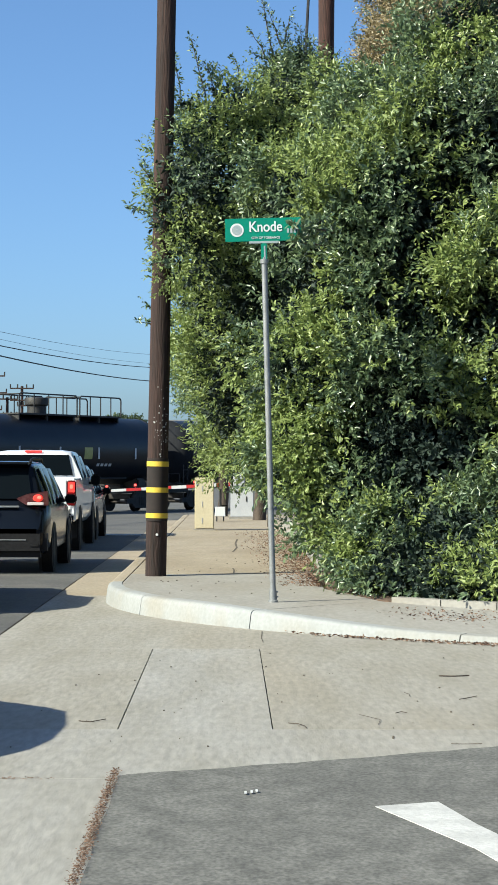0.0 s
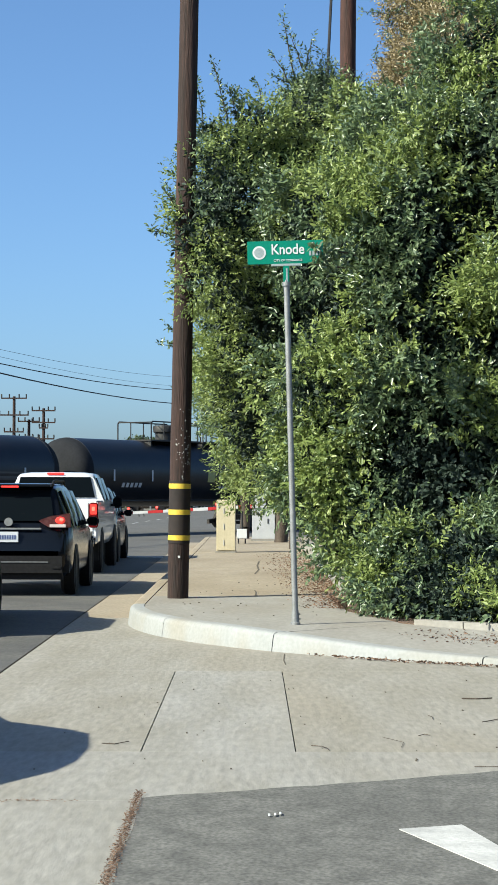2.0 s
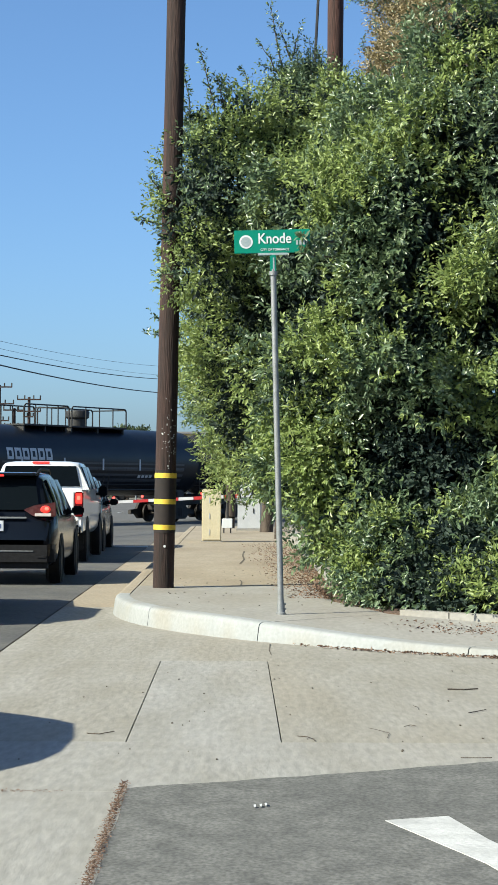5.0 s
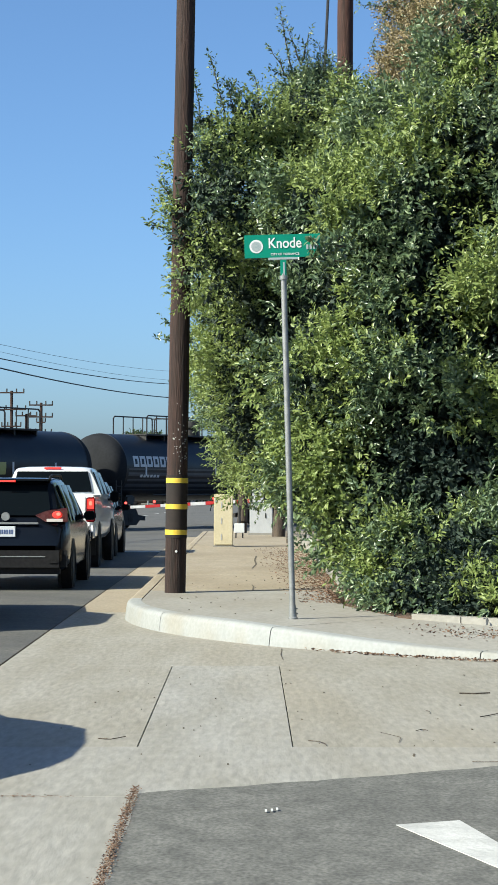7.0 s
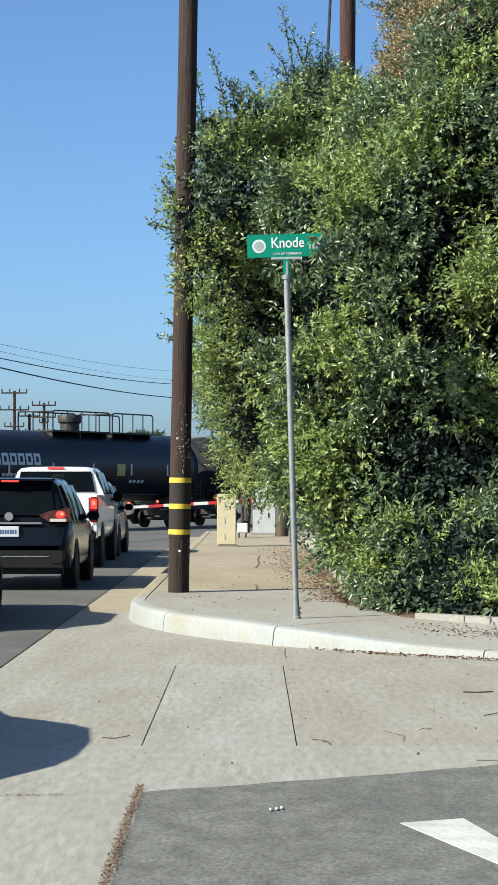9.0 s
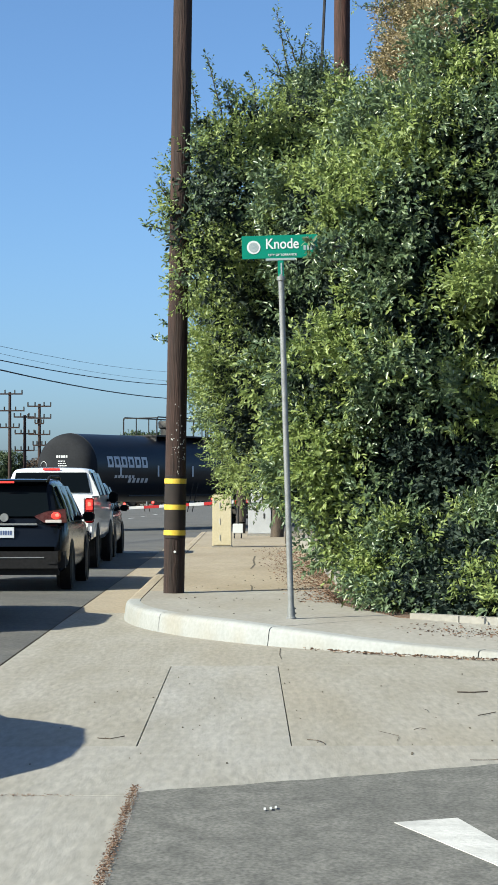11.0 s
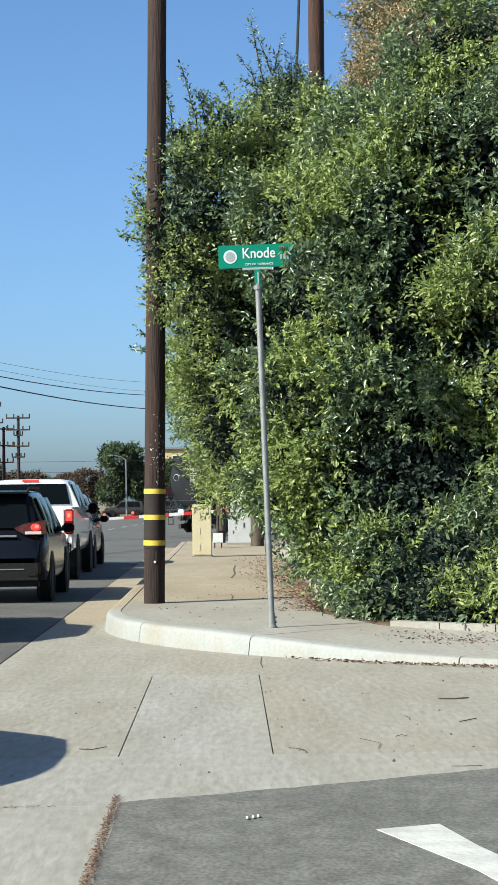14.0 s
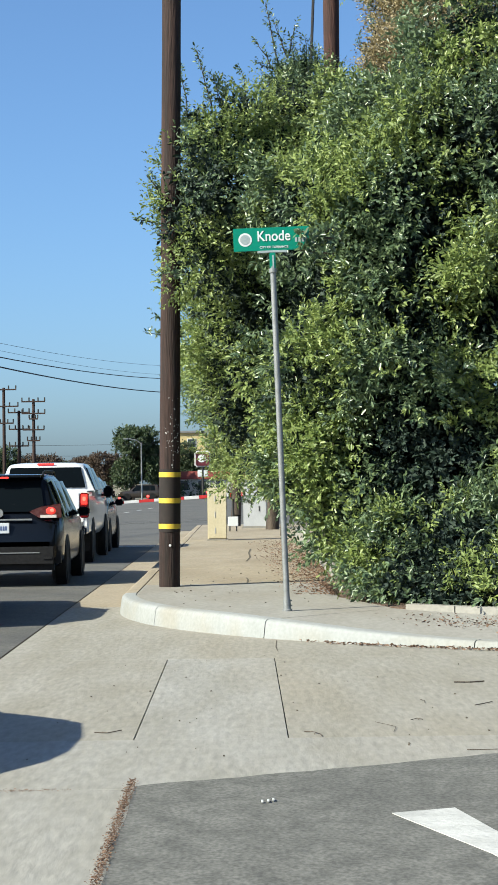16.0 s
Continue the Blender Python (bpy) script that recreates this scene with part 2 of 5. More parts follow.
# inner leaves: the shade deep in the crowns is put into this dark colour
LEAF_CORE_SHADE = leaf_mat("leaf_inner_shaded", (0.0100, 0.0230, 0.0165), (0.0240, 0.0450, 0.0290), rough=0.75, trans=0.08)
LEAF_DRY = leaf_mat("leaf_dry", (0.150, 0.118, 0.062), (0.340, 0.280, 0.150))
LEAF_LITTER = leaf_mat("leaf_litter", (0.085, 0.050, 0.034), (0.200, 0.122, 0.080), rough=0.8, trans=0.05)
LEAF_FAR = leaf_mat("leaf_far_tree", (0.0213, 0.0426, 0.0170), (0.0604, 0.0887, 0.0319), rough=0.6)
LEAF_RUST = leaf_mat("leaf_rust", (0.0532, 0.0355, 0.0249), (0.0994, 0.0674, 0.0461), rough=0.7)
STUCCO_YELLOW = mat("stucco_yellow", (0.4402, 0.3550, 0.1704), (0.4686, 0.3834, 0.1988), rough=0.9, scale=4, fine=0.05)
STUCCO_PALE = mat("stucco_pale", (0.4828, 0.4686, 0.4260), (0.5112, 0.4970, 0.4544), rough=0.9, scale=4, fine=0.05)
RED_WALL = mat("red_wall", (0.2343, 0.0497, 0.0426), (0.2698, 0.0639, 0.0532), rough=0.7, scale=2)
ROOF_GREY = mat("roof_grey", (0.1562, 0.1562, 0.1562), (0.1988, 0.1988, 0.1988), rough=0.9, scale=3)
WINDOW_DARK = mat("window_dark", (0.03, 0.04, 0.05), rough=0.1)
SIGN_RED = mat("store_sign_red", (0.0923, 0.0142, 0.0213), (0.1136, 0.0213, 0.0284), rough=0.4, scale=3)
DIRT = mat("dry_ground", (0.1420, 0.1207, 0.0852), (0.1988, 0.1704, 0.1207), rough=0.95, scale=0.6, fine=0.2, bump=0.5, c=(0.0852, 0.0923, 0.0426), cscale=0.08)


# ---- mesh helpers ----
def part(name, bm, material, parent=None, label="", smooth=False, kind=""):
    me = bpy.data.meshes.new(name)
    bmesh.ops.recalc_face_normals(bm, faces=bm.faces)
    bm.to_mesh(me)
    bm.free()
    for mt in material if isinstance(material, (list, tuple)) else [material]:
        me.materials.append(mt)
    if smooth:
        me.polygons.foreach_set("use_smooth", [True] * len(me.polygons))
        me.set_sharp_from_angle(angle=radians(40))
    ob = new(name, me)
    ob.parent = parent
    if label or kind:
        tagged(ob, label, kind=kind)
    return ob


def thing(name, m, label, category, group="", kind=""):
    ob = new(name)
    ob.matrix_world = m
    return tagged(ob, label, category, group, kind)


def box(bm, c, s, bevel=0.0, m=None, seg=2):
    r = bmesh.ops.create_cube(bm, size=1.0)
    vs = r["verts"]
    bmesh.ops.transform(bm, matrix=Matrix.LocRotScale(c, None, s), verts=vs)
    if bevel:
        es = list({e for v in vs for e in v.link_edges})
        r = bmesh.ops.bevel(bm, geom=es, offset=bevel, segments=seg, affect="EDGES")
        vs = list({v for f in r["faces"] for v in f.verts} | {v for v in vs if v.is_valid})
    if m is not None:
        bmesh.ops.transform(bm, matrix=m, verts=vs)
    return bm


def tube(bm, p, q, r0, r1=None, n=10, caps=True):
    p, q = Vector(p), Vector(q)
    r1 = r0 if r1 is None else r1
    z = (q - p).normalized()
    x = z.orthogonal().normalized()
    y = z.cross(x)
    rings = []
    for o, r in ((p, r0), (q, r1)):
        rings.append([bm.verts.new(o + r * (math.cos(a) * x + math.sin(a) * y)) for a in [2 * math.pi * i / n for i in range(n)]])
    for i in range(n):
        bm.faces.new((rings[0][i], rings[0][(i + 1) % n], rings[1][(i + 1) % n], rings[1][i]))
    if caps:
        bm.faces.new(rings[0][::-1])
        bm.faces.new(rings[1])
    return bm


def pipe(bm, pts, r, n=6):
    for a, b in zip(pts[:-1], pts[1:]):
        tube(bm, a, b, r, n=n)
    return bm


def prism(bm, poly, z0, z1):
    """An upright slab over a polygon in plan."""
    lo = [bm.verts.new((x, y, z0)) for x, y in poly]
    hi = [bm.verts.new((x, y, z1)) for x, y in poly]
    bm.faces.new(lo[::-1])
    bm.faces.new(hi)
    k = len(poly)
    for i in range(k):
        bm.faces.new((lo[i], lo[(i + 1) % k], hi[(i + 1) % k], hi[i]))
    return bm


def lathe(bm, prof, n=32, axis="Z", caps=True):
    """Turn a profile of (radius, height) round an axis."""
    rings = []
    for r, h in prof:
        ring = []
        for i in range(n):
            a = 2 * math.pi * i / n
            u, v = r * math.cos(a), r * math.sin(a)
            ring.append(bm.verts.new({"Z": (u, v, h), "Y": (u, h, v), "X": (h, u, v)}[axis]))
        rings.append(ring)
    for a, b in zip(rings[:-1], rings[1:]):
        for i in range(n):
            bm.faces.new((a[i], a[(i + 1) % n], b[(i + 1) % n], b[i]))
    if caps:
        bm.faces.new(rings[0])
        bm.faces.new(rings[-1])
    return bm


def writing(name, body, size, material, parent, m, extrude=0.0015, label=""):
    cu = bpy.data.curves.new(name, "FONT")
    cu.body, cu.size, cu.extrude, cu.align_x, cu.offset = body, size, extrude, "LEFT", 0.014 * size
    ob = new(name, cu)
    bpy.context.view_layer.update()
    me = bpy.data.meshes.new_from_object(ob.evaluated_get(bpy.context.evaluated_depsgraph_get()))
    bpy.data.objects.remove(ob)
    me.materials.clear()
    me.materials.append(material)
    ob = new(name, me)
    ob.parent = parent
    ob.matrix_local = m
    return tagged(ob, label) if label else ob


# ---- ground, road, pavement ----
def sag(y):
    u = min(1.0, max(0.0, (y - 45) / 40))
    return -0.31 * u * u * (3 - 2 * u)


def sheet(name, xs, ys, dz, material, label, category, kind="structure"):
    bm = bmesh.new()
    g = [[bm.verts.new((x, y, sag(y) + dz)) for x in xs] for y in ys]
    for a, b in zip(g[:-1], g[1:]):
        for i in range(len(xs) - 1):
            bm.faces.new((a[i], a[i + 1], b[i + 1], b[i]))
    return tagged(part(name, bm, material), label, category, kind=kind)


YS = [-300, -60, 0, 20, 40, 45, 49, 53, 57, 61, 65, 69, 73, 77, 81, 85, 100, 140, 200, 300, 600, 3000]
sheet("ground", [-3000, -300, -60, 0, 60, 300, 3000], YS, -0.06, DIRT, "dry bare ground reaching to the horizon", "ground")
sheet("road", [-18, -12, -6, -2.122], [y for y in YS if -60 <= y <= 61], -0.004, ASPHALT, "grey asphalt road leading to the railway crossing", "road")
sheet("road_crossing", [-70, -40, -18, -6, 0, 10, 40], [61.003, 65, 69, 73, 77, 81, 85, 100, 140, 200, 225], -0.004, ASPHALT, "wide grey asphalt road beyond the railway crossing", "road")
bm = bmesh.new()
prism(bm, [(-2.2, -30), (14, -30), (14, 26), (-1.0, 26), (-1.0, 61), (-2.2, 61)], -0.055, -0.022)
tagged(part("gutter_bed", bm, JOINT), "dark dirt in the joints of the gutter", "ground", kind="structure")

gutter = thing("cross_gutter", pose(0, 0, 0), "worn tan concrete gutter slabs with cracked joints", "gutter", kind="structure")
SLABS = [(-2.1, -0.40, -8, 9.694), (-2.1, 3.3, 9.699, 11.552), (-2.1, -0.649, 11.5535, 16.8), (-0.642, 0.2565, 11.5535, 16.8),
         (0.264, 3.3, 11.5535, 16.8), (3.306, 9.0, 9.699, 16.8), (-2.1, 9.0, 16.803, 24.0)]
SLABS += [(-2.1, -1.44, 24.004 + 6.2 * i, 24.0 + 6.2 * (i + 1)) for i in range(6)]
for x0, x1, y0, y1 in SLABS:
    bm = bmesh.new()
    box(bm, ((x0 + x1) / 2, (y0 + y1) / 2, -0.03), (x1 - x0, y1 - y0, 0.06), 0.001, seg=1)
    part("slab", bm, WALKWAY if y0 > 24 else CONCRETE_PALE if x0 == -0.642 or y0 < 10 and x0 < 0 else CONCRETE, gutter)

# patched asphalt of the side street, edge ragged with dry debris
bm = bmesh.new()
rng = random.Random(3)
edge = [(-0.55 + rng.uniform(-0.02, 0.02), -8 + 17.75 * i / 60) for i in range(61)]
far_edge = [(-0.5 + 0.12 * i, 9.80 + 0.052 * i + 0.0006 * i * i + rng.uniform(-0.015, 0.015)) for i in range(80)]
prism(bm, [(9, -8)] + edge[:1] + edge[1:] + far_edge, -0.05, 0.006)
tagged(part("side_street", bm, ASPHALT_NEAR), "patched grey asphalt side street with a ragged edge", "road", kind="structure")

# limit line, a broad white stripe that ends obliquely
bm = bmesh.new()
prism(bm, [(0.66, 8.85), (0.955, 8.97), (1.06, 8.40), (1.75, 5.6), (1.95, 4.6), (1.65, 4.6), (1.42, 5.8), (0.985, 7.87)], 0.004, 0.0095)
tagged(part("limit_line", bm, PAINT_WHITE), "white painted stripe on the side street asphalt", "road marking", kind="structure")
bm = bmesh.new()
prism(bm, [(-5.6, 46.8), (-2.12, 46.8), (-2.12, 47.3), (-5.6, 47.3)], -0.03, 0.002)
tagged(part("stop_line", bm, PAINT_WHITE), "white stop line before the railway crossing", "road marking", kind="structure")

# kerb: white corner return and tan straight run
KC, KR = (5.50, 23.4), 6.95
def low(a):
    """Share of the full kerb height at an angle of the return, which dips towards the side street."""
    u = min(1.0, max(0.0, (a - 212) / 32))
    return 1 - 0.66 * u * u * (3 - 2 * u)


def kerb_piece(pts, mt, parent, drop=None):
    """pts: (x, y, nx, ny) along the face, n pointing to the road."""
    bm = bmesh.new()
    prof = [(0.0, -0.05), (0.0, 0.0), (-0.02, 0.15), (-0.03, 0.18), (-0.05, 0.196), (-0.08, 0.204), (-0.19, 0.206), (-0.19, -0.05)]
    rings = [[bm.verts.new((x + nx * o, y + ny * o, h * (drop[j] if drop and h > 0 else 1))) for o, h in prof] for j, (x, y, nx, ny) in enumerate(pts)]
    k = len(prof)
    for a, b in zip(rings[:-1], rings[1:]):
        for i in range(k):
            bm.faces.new((a[i], a[(i + 1) % k], b[(i + 1) % k], b[i]))
    bm.faces.new(rings[0])
    bm.faces.new(rings[-1])
    return part("kerb_piece", bm, mt, parent, smooth=True)


kerb = thing("kerb", pose(0, 0, 0), "concrete kerb, new and white round the corner", "kerb", kind="structure")
cuts = [180, 202, 220.2, 240, 262, 285]
for a0, a1 in zip(cuts[:-1], cuts[1:]):
    pts = []
    for i in range(13):
        a = radians(a0 + 0.05 + (a1 - a0 - 0.1) * i / 12)
        pts.append((KC[0] + KR * math.cos(a), KC[1] + KR * math.sin(a), math.cos(a), math.sin(a)))
    kerb_piece(pts, KERB_WHITE, kerb, [low(a0 + (a1 - a0) * i / 12) for i in range(13)])
for i in range(7):
    kerb_piece([(-1.45, 23.41 + 5.2 * i, -1, 0), (-1.45, 23.4 + 5.2 * (i + 1) - 0.006, -1, 0)], WALKWAY, kerb)

walkway = thing("sidewalk", pose(0, 0, 0), "tan concrete sidewalk with a paler corner", "pavement", kind="structure")
def arc(r, a0, a1, n):
    return [(KC[0] + r * math.cos(radians(a0 + (a1 - a0) * i / n)), KC[1] + r * math.sin(radians(a0 + (a1 - a0) * i / n))) for i in range(n + 1)]
def sloped(angles, inner, name, label):
    """A slab between the kerb's back edge and a list of inner points, falling with the kerb."""
    bm = bmesh.new()
    for zt, zb in ((None, -0.05),):
        out = [(KC[0] + (KR - 0.195) * math.cos(radians(a)), KC[1] + (KR - 0.195) * math.sin(radians(a)), 0.204 * low(a) - 0.004) for a in angles]
        rows_ = []
        for o, q in zip(out, inner):
            rows_.append([bm.verts.new((o[0] + (q[0] - o[0]) * f, o[1] + (q[1] - o[1]) * f, o[2] + (q[2] - o[2]) * f)) for f in (0, 0.25, 0.5, 0.75, 1)])
        for a, b in zip(rows_[:-1], rows_[1:]):
            for k in range(4):
                bm.faces.new((a[k], a[k + 1], b[k + 1], b[k]))
        r = bmesh.ops.extrude_face_region(bm, geom=list(bm.faces))
        bmesh.ops.translate(bm, verts=[e for e in r["geom"] if isinstance(e, bmesh.types.BMVert)], vec=(0, 0, -0.25))
    return part(name, bm, CORNER, walkway, label)


n_ = 18
angs = [180 + 40.1 * i / n_ for i in range(n_ + 1)]
sloped(angs, [(0.95 + 0.12 * min(1, i / 10) + 0.46 * max(0, (i - 10) / (n_ - 10)), 25.2 - 3.2 * min(1, i / 10) - 1.955 * max(0, (i - 10) / (n_ - 10)), 0.2 - 0.05 * (1 - low(180 + 40.1 * i / n_))) for i in range(n_ + 1)], "slab", "pale new concrete slab")
bm = bmesh.new()
prism(bm, [(-1.255, 23.4), (0.95, 25.2), (-1.255, 25.2)], -0.05, 0.2)
part("slab", bm, CORNER, walkway, "pale new concrete slab")
angs = [220.25 + 60 * i / 30 for i in range(31)]
sloped(angs, [(KC[0] + 5.2 * math.cos(radians(a)), KC[1] + 5.2 * math.sin(radians(a)), 0.2 - 0.05 * (1 - low(a))) for a in angs], "slab", "pale new concrete slab")
yy = 25.21
for ln in (1.55, 3.15, 4.7, 4.7, 4.7, 5.0, 5.6, 5.8):
    for xa, xb in ((-1.255, 1.21 if yy < 44 else 1.9),):
        bm = bmesh.new()
        box(bm, ((xa + xb) / 2, yy + ln / 2 - 0.012, 0.075), (xb - xa, ln - 0.024, 0.25), 0.006, seg=1)
        part("slab", bm, WALKWAY, walkway)
    yy += ln
bm = bmesh.new()
prism(bm, [(-1.3, 25.2), (1.2, 25.2), (1.9, 60), (-1.3, 60)], -0.05, 0.185)
part("slab_bed", bm, JOINT, walkway)

# planting bed
bm = bmesh.new()
prism(bm, [(1.215, 26.2), (1.215, 25.2), (1.12, 22.0)] + arc(5.12, 220, 275, 12) + [(9, 19), (9, 62), (1.9, 62), (1.215, 44)], -0.05, 0.198)
tagged(part("planting_bed", bm, SOIL), "bare brown soil bed under the hedge", "planting bed", kind="structure")
edging = thing("bed_edging", pose(0, 0, 0), "low pale concrete edging along the planting bed", "garden edging", kind="structure")
run = [(1.22, 46), (1.22, 41), (1.22, 36), (1.21, 31), (1.20, 26.2)]
for (xa, ya), (xb, yb) in zip(run[:-1], run[1:]):
    bm = bmesh.new()
    box(bm, ((xa + xb) / 2 + 0.06, (ya + yb) / 2, 0.28), (0.14, abs(ya - yb) - 0.01, 0.30), 0.012)
    part("edging_block", bm, CORNER, edging)
for k in range(7):
    a0, a1 = radians(222 + 7 * k), radians(222 + 7 * k + 6.85)
    bm = bmesh.new()
    pts = [(5.20, a0), (5.20, (a0 + a1) / 2), (5.20, a1), (5.06, a1), (5.06, (a0 + a1) / 2), (5.06, a0)]
    prism(bm, [(KC[0] + r_ * math.cos(a), KC[1] + r_ * math.sin(a)) for r_, a in pts], 0.05, 0.245)
    part("edging_block", bm, CORNER, edging)

# hairline cracks
def crack(pts, w, z):
    bm = bmesh.new()
    lo = [bm.verts.new((x - w / 2, y, z)) for x, y in pts]
    hi = [bm.verts.new((x + w / 2, y, z)) for x, y in pts]
    for i in range(len(pts) - 1):
        bm.faces.new((lo[i], hi[i], hi[i + 1], lo[i + 1]))
    tagged(part("crack", bm, JOINT), "thin dirty crack in the concrete", "crack", "cracks", kind="structure")


crack([(0.05, 25.4), (0.06, 26.2), (0.04, 26.75)], 0.02, 0.2035)
crack([(0.05, 32.2), (0.12, 34), (0.10, 36), (0.14, 38.2)], 0.03, 0.2035)
crack([(0.30, 17.4), (0.29, 17.9), (0.31, 18.6)], 0.008, 0.0035)

# twigs and grit on the gutter
rng = random.Random(12)
TWIGS = [((0.357, 11.8), (0.415, 11.76), (0.45, 11.66), (0.457, 11.58)), ((1.545, 14.54), (1.66, 14.50), (1.77, 14.56)), ((1.52, 13.02), (1.58, 13.10), (1.66, 13.22)),
         ((1.035, 12.28), (1.08, 12.36), (1.113, 12.32)), ((0.81, 12.22), (0.87, 12.10), (0.919, 11.96), (0.889, 11.74)), ((1.193, 13.43), (1.22, 13.36), (1.209, 13.22)),
         ((1.23, 10.91), (1.30, 10.90), (1.40, 10.90)), ((-0.90, 11.90), (-0.82, 11.86), (-0.74, 11.96))]
for k, pts in enumerate(TWIGS):
    bm = bmesh.new()
    w = (0.0026, 0.005, 0.0032, 0.0024, 0.0015, 0.002, 0.0022, 0.003)[k]
    pipe(bm, [Vector((x, y, 0.002 + w + rng.uniform(0, 0.004))) for x, y in pts], w, 5)
    tagged(part("twig", bm, BARK), "thin dry twig lying on the concrete", "twig", "fallen twigs")
bm = bmesh.new()
for _ in range(70):
    x, y = rng.uniform(-1.2, 3.0), rng.uniform(10.6, 17.4)
    s_ = rng.choice([0.003, 0.004, 0.006, 0.010])
    box(bm, (x, y, 0.003), (s_, s_ * rng.uniform(1, 4), 0.006), 0)
for _ in range(45):
    x, y = rng.uniform(-0.9, 1.0), rng.uniform(20.5, 30)
    s_ = rng.uniform(0.006, 0.02)
    box(bm, (x, y, 0.204), (s_, s_ * rng.uniform(1, 4), 0.006), 0)
tagged(part("grit", bm, JOINT, kind="stuff"), "dark specks of grit and leaf crumbs", "grit")
bm = bmesh.new()
for k, (dx, dy) in enumerate(((-0.022, 0.0), (0.006, 0.02), (0.03, 0.05))):
    box(bm, (0.105 + dx, 9.19 + dy, 0.015), (0.011, 0.045, 0.006), 0.001)
tagged(part("paper_scrap", bm, SIGN_WHITE), "small torn white paper scrap on the asphalt", "litter")

# ---- street furniture ----
def utility_pole(x, y, z, h, r0, r1, lean, bands, label, wood=WOOD):
    pole = thing("utility_pole", pose(x, y, z, 0, lean, 0), label, "utility pole", "utility poles")
    bm = bmesh.new()
    rng = random.Random(int(y))
    n, rings = 20, []
    hs = [h * i / 24 for i in range(25)]
    for hh in hs:
        r = r0 + (r1 - r0) * hh / h
        rings.append([bm.verts.new(((r + rng.uniform(-0.003, 0.003)) * math.cos(2 * math.pi * i / n), (r + rng.uniform(-0.003, 0.003)) * math.sin(2 * math.pi * i / n), hh)) for i in range(n)])
    for a, b in zip(rings[:-1], rings[1:]):
        for i in range(n):
            bm.faces.new((a[i], a[(i + 1) % n], b[(i + 1) % n], b[i]))
    bm.faces.new(rings[-1])
    part("shaft", bm, wood, pole, smooth=True)
    if bands:
        def ring(name, za, zb, ext, mt, lb):
            b2 = bmesh.new()
            lathe(b2, [(r0 + (r1 - r0) * za / h + 0.001, za), (r0 + (r1 - r0) * za / h + ext, za + 0.001), (r0 + (r1 - r0) * zb / h + ext, zb - 0.001), (r0 + (r1 - r0) * zb / h + 0.001, zb)], 28, caps=False)
            part(name, b2, mt, pole, lb, smooth=True)
        ring("black_band", 0.695, 1.48, 0.006, BLACK_BAND, "black reflective wrap")
        for zc in (0.765, 1.085, 1.41):
            ring("yellow_band", zc - 0.032, zc + 0.032, 0.010, YELLOW, "yellow reflective band")
        for i in range(58):
            a, zz = rng.uniform(-2.0, -0.5), rng.choice([rng.gauss(1.85, 0.14), rng.gauss(1.8, 0.25), rng.uniform(0.45, 2.4)])
            if 0.70 < zz < 1.49:
                continue
            rr = r0 + (r1 - r0) * zz / h + 0.002
            b2 = bmesh.new()
            s = rng.uniform(0.004, 0.014)
            box(b2, (0, 0, 0), (s, 0.003, s * rng.uniform(0.5, 2.0)), 0, pose(rr * math.cos(a), rr * math.sin(a), zz, 0, 0, math.degrees(a) + 90))
            part("paper_scrap", b2, PAPER, pole)
        b2 = bmesh.new()
        tube(b2, (0.01, -r0 - 0.004, 0.53), (0.01, -r0 + 0.01, 0.53), 0.016, n=10)
        part("tag", b2, SIGN_WHITE, pole, "small round white tag")
    return pole


utility_pole(-0.925, 24.75, 0.19, 12.5, 0.131, 0.107, 0.93, True, "brown wooden utility pole with yellow and black bands")
utility_pole(1.55, 33.0, 0.19, 13.0, 0.15, 0.125, 0.3, False, "reddish-brown wooden utility pole rising behind the hedge", WOOD_RED)

# street name sign on its steel post
sign = thing("street_sign", pose(0.440, 19.84, 0.2, 0, -1.6, 0), "green street name sign on a galvanised steel post", "street sign")
bm = bmesh.new()
tube(bm, (0, 0, 0), (0, 0, 3.462), 0.03, n=16)
part("post", bm, GALV, sign, smooth=True)
bm = bmesh.new()
lathe(bm, [(0.05, -0.004), (0.05, 0.012), (0.040, 0.02), (0.038, 0.10), (0.034, 0.12), (0.034, 0.14)], 16)
part("sleeve", bm, GALV, sign, "bolted steel base sleeve", smooth=True)
for zz in (0.05, 0.10):
    bm = bmesh.new()
    tube(bm, (0.035, 0, zz), (0.052, 0, zz), 0.009, n=6)
    part("bolt", bm, GALV, sign)
bm = bmesh.new()
box(bm, (0, 0, 3.512), (0.062, 0.05, 0.18), 0.006)
part("bracket", bm, SIGN_GREEN, sign, "small green bracket below the blade")
bm = bmesh.new()
box(bm, (0.005, -0.027, 3.502), (0.016, 0.004, 0.15), 0.001)
part("bracket_label", bm, SIGN_GREY, sign)
bm = bmesh.new()
tube(bm, (0, 0, 3.402), (0, 0, 3.442), 0.042, n=16)
part("collar", bm, GALV, sign, smooth=True)
bm = bmesh.new()
box(bm, (0.0, 0, 3.614), (0.30, 0.03, 0.025), 0.004)
part("blade_clamp", bm, SIGN_GREY, sign, "grey clamp under the blade")
bm = bmesh.new()
box(bm, (-0.005, 0, 3.742), (0.765, 0.012, 0.235), 0.004)
blade = part("blade", bm, SIGN_GREEN, sign, "green blade with white lettering")
writing("lettering", "Knode", 0.140, SIGN_WHITE, blade, pose(-0.150, -0.0085, 3.724, 90, 0, 0) @ Matrix.Diagonal((0.90, 1.05, 1, 1)), label="white street name lettering")
writing("lettering", "ST", 0.052, SIGN_WHITE, blade, pose(0.235, -0.0085, 3.799, 90, 0, 0))
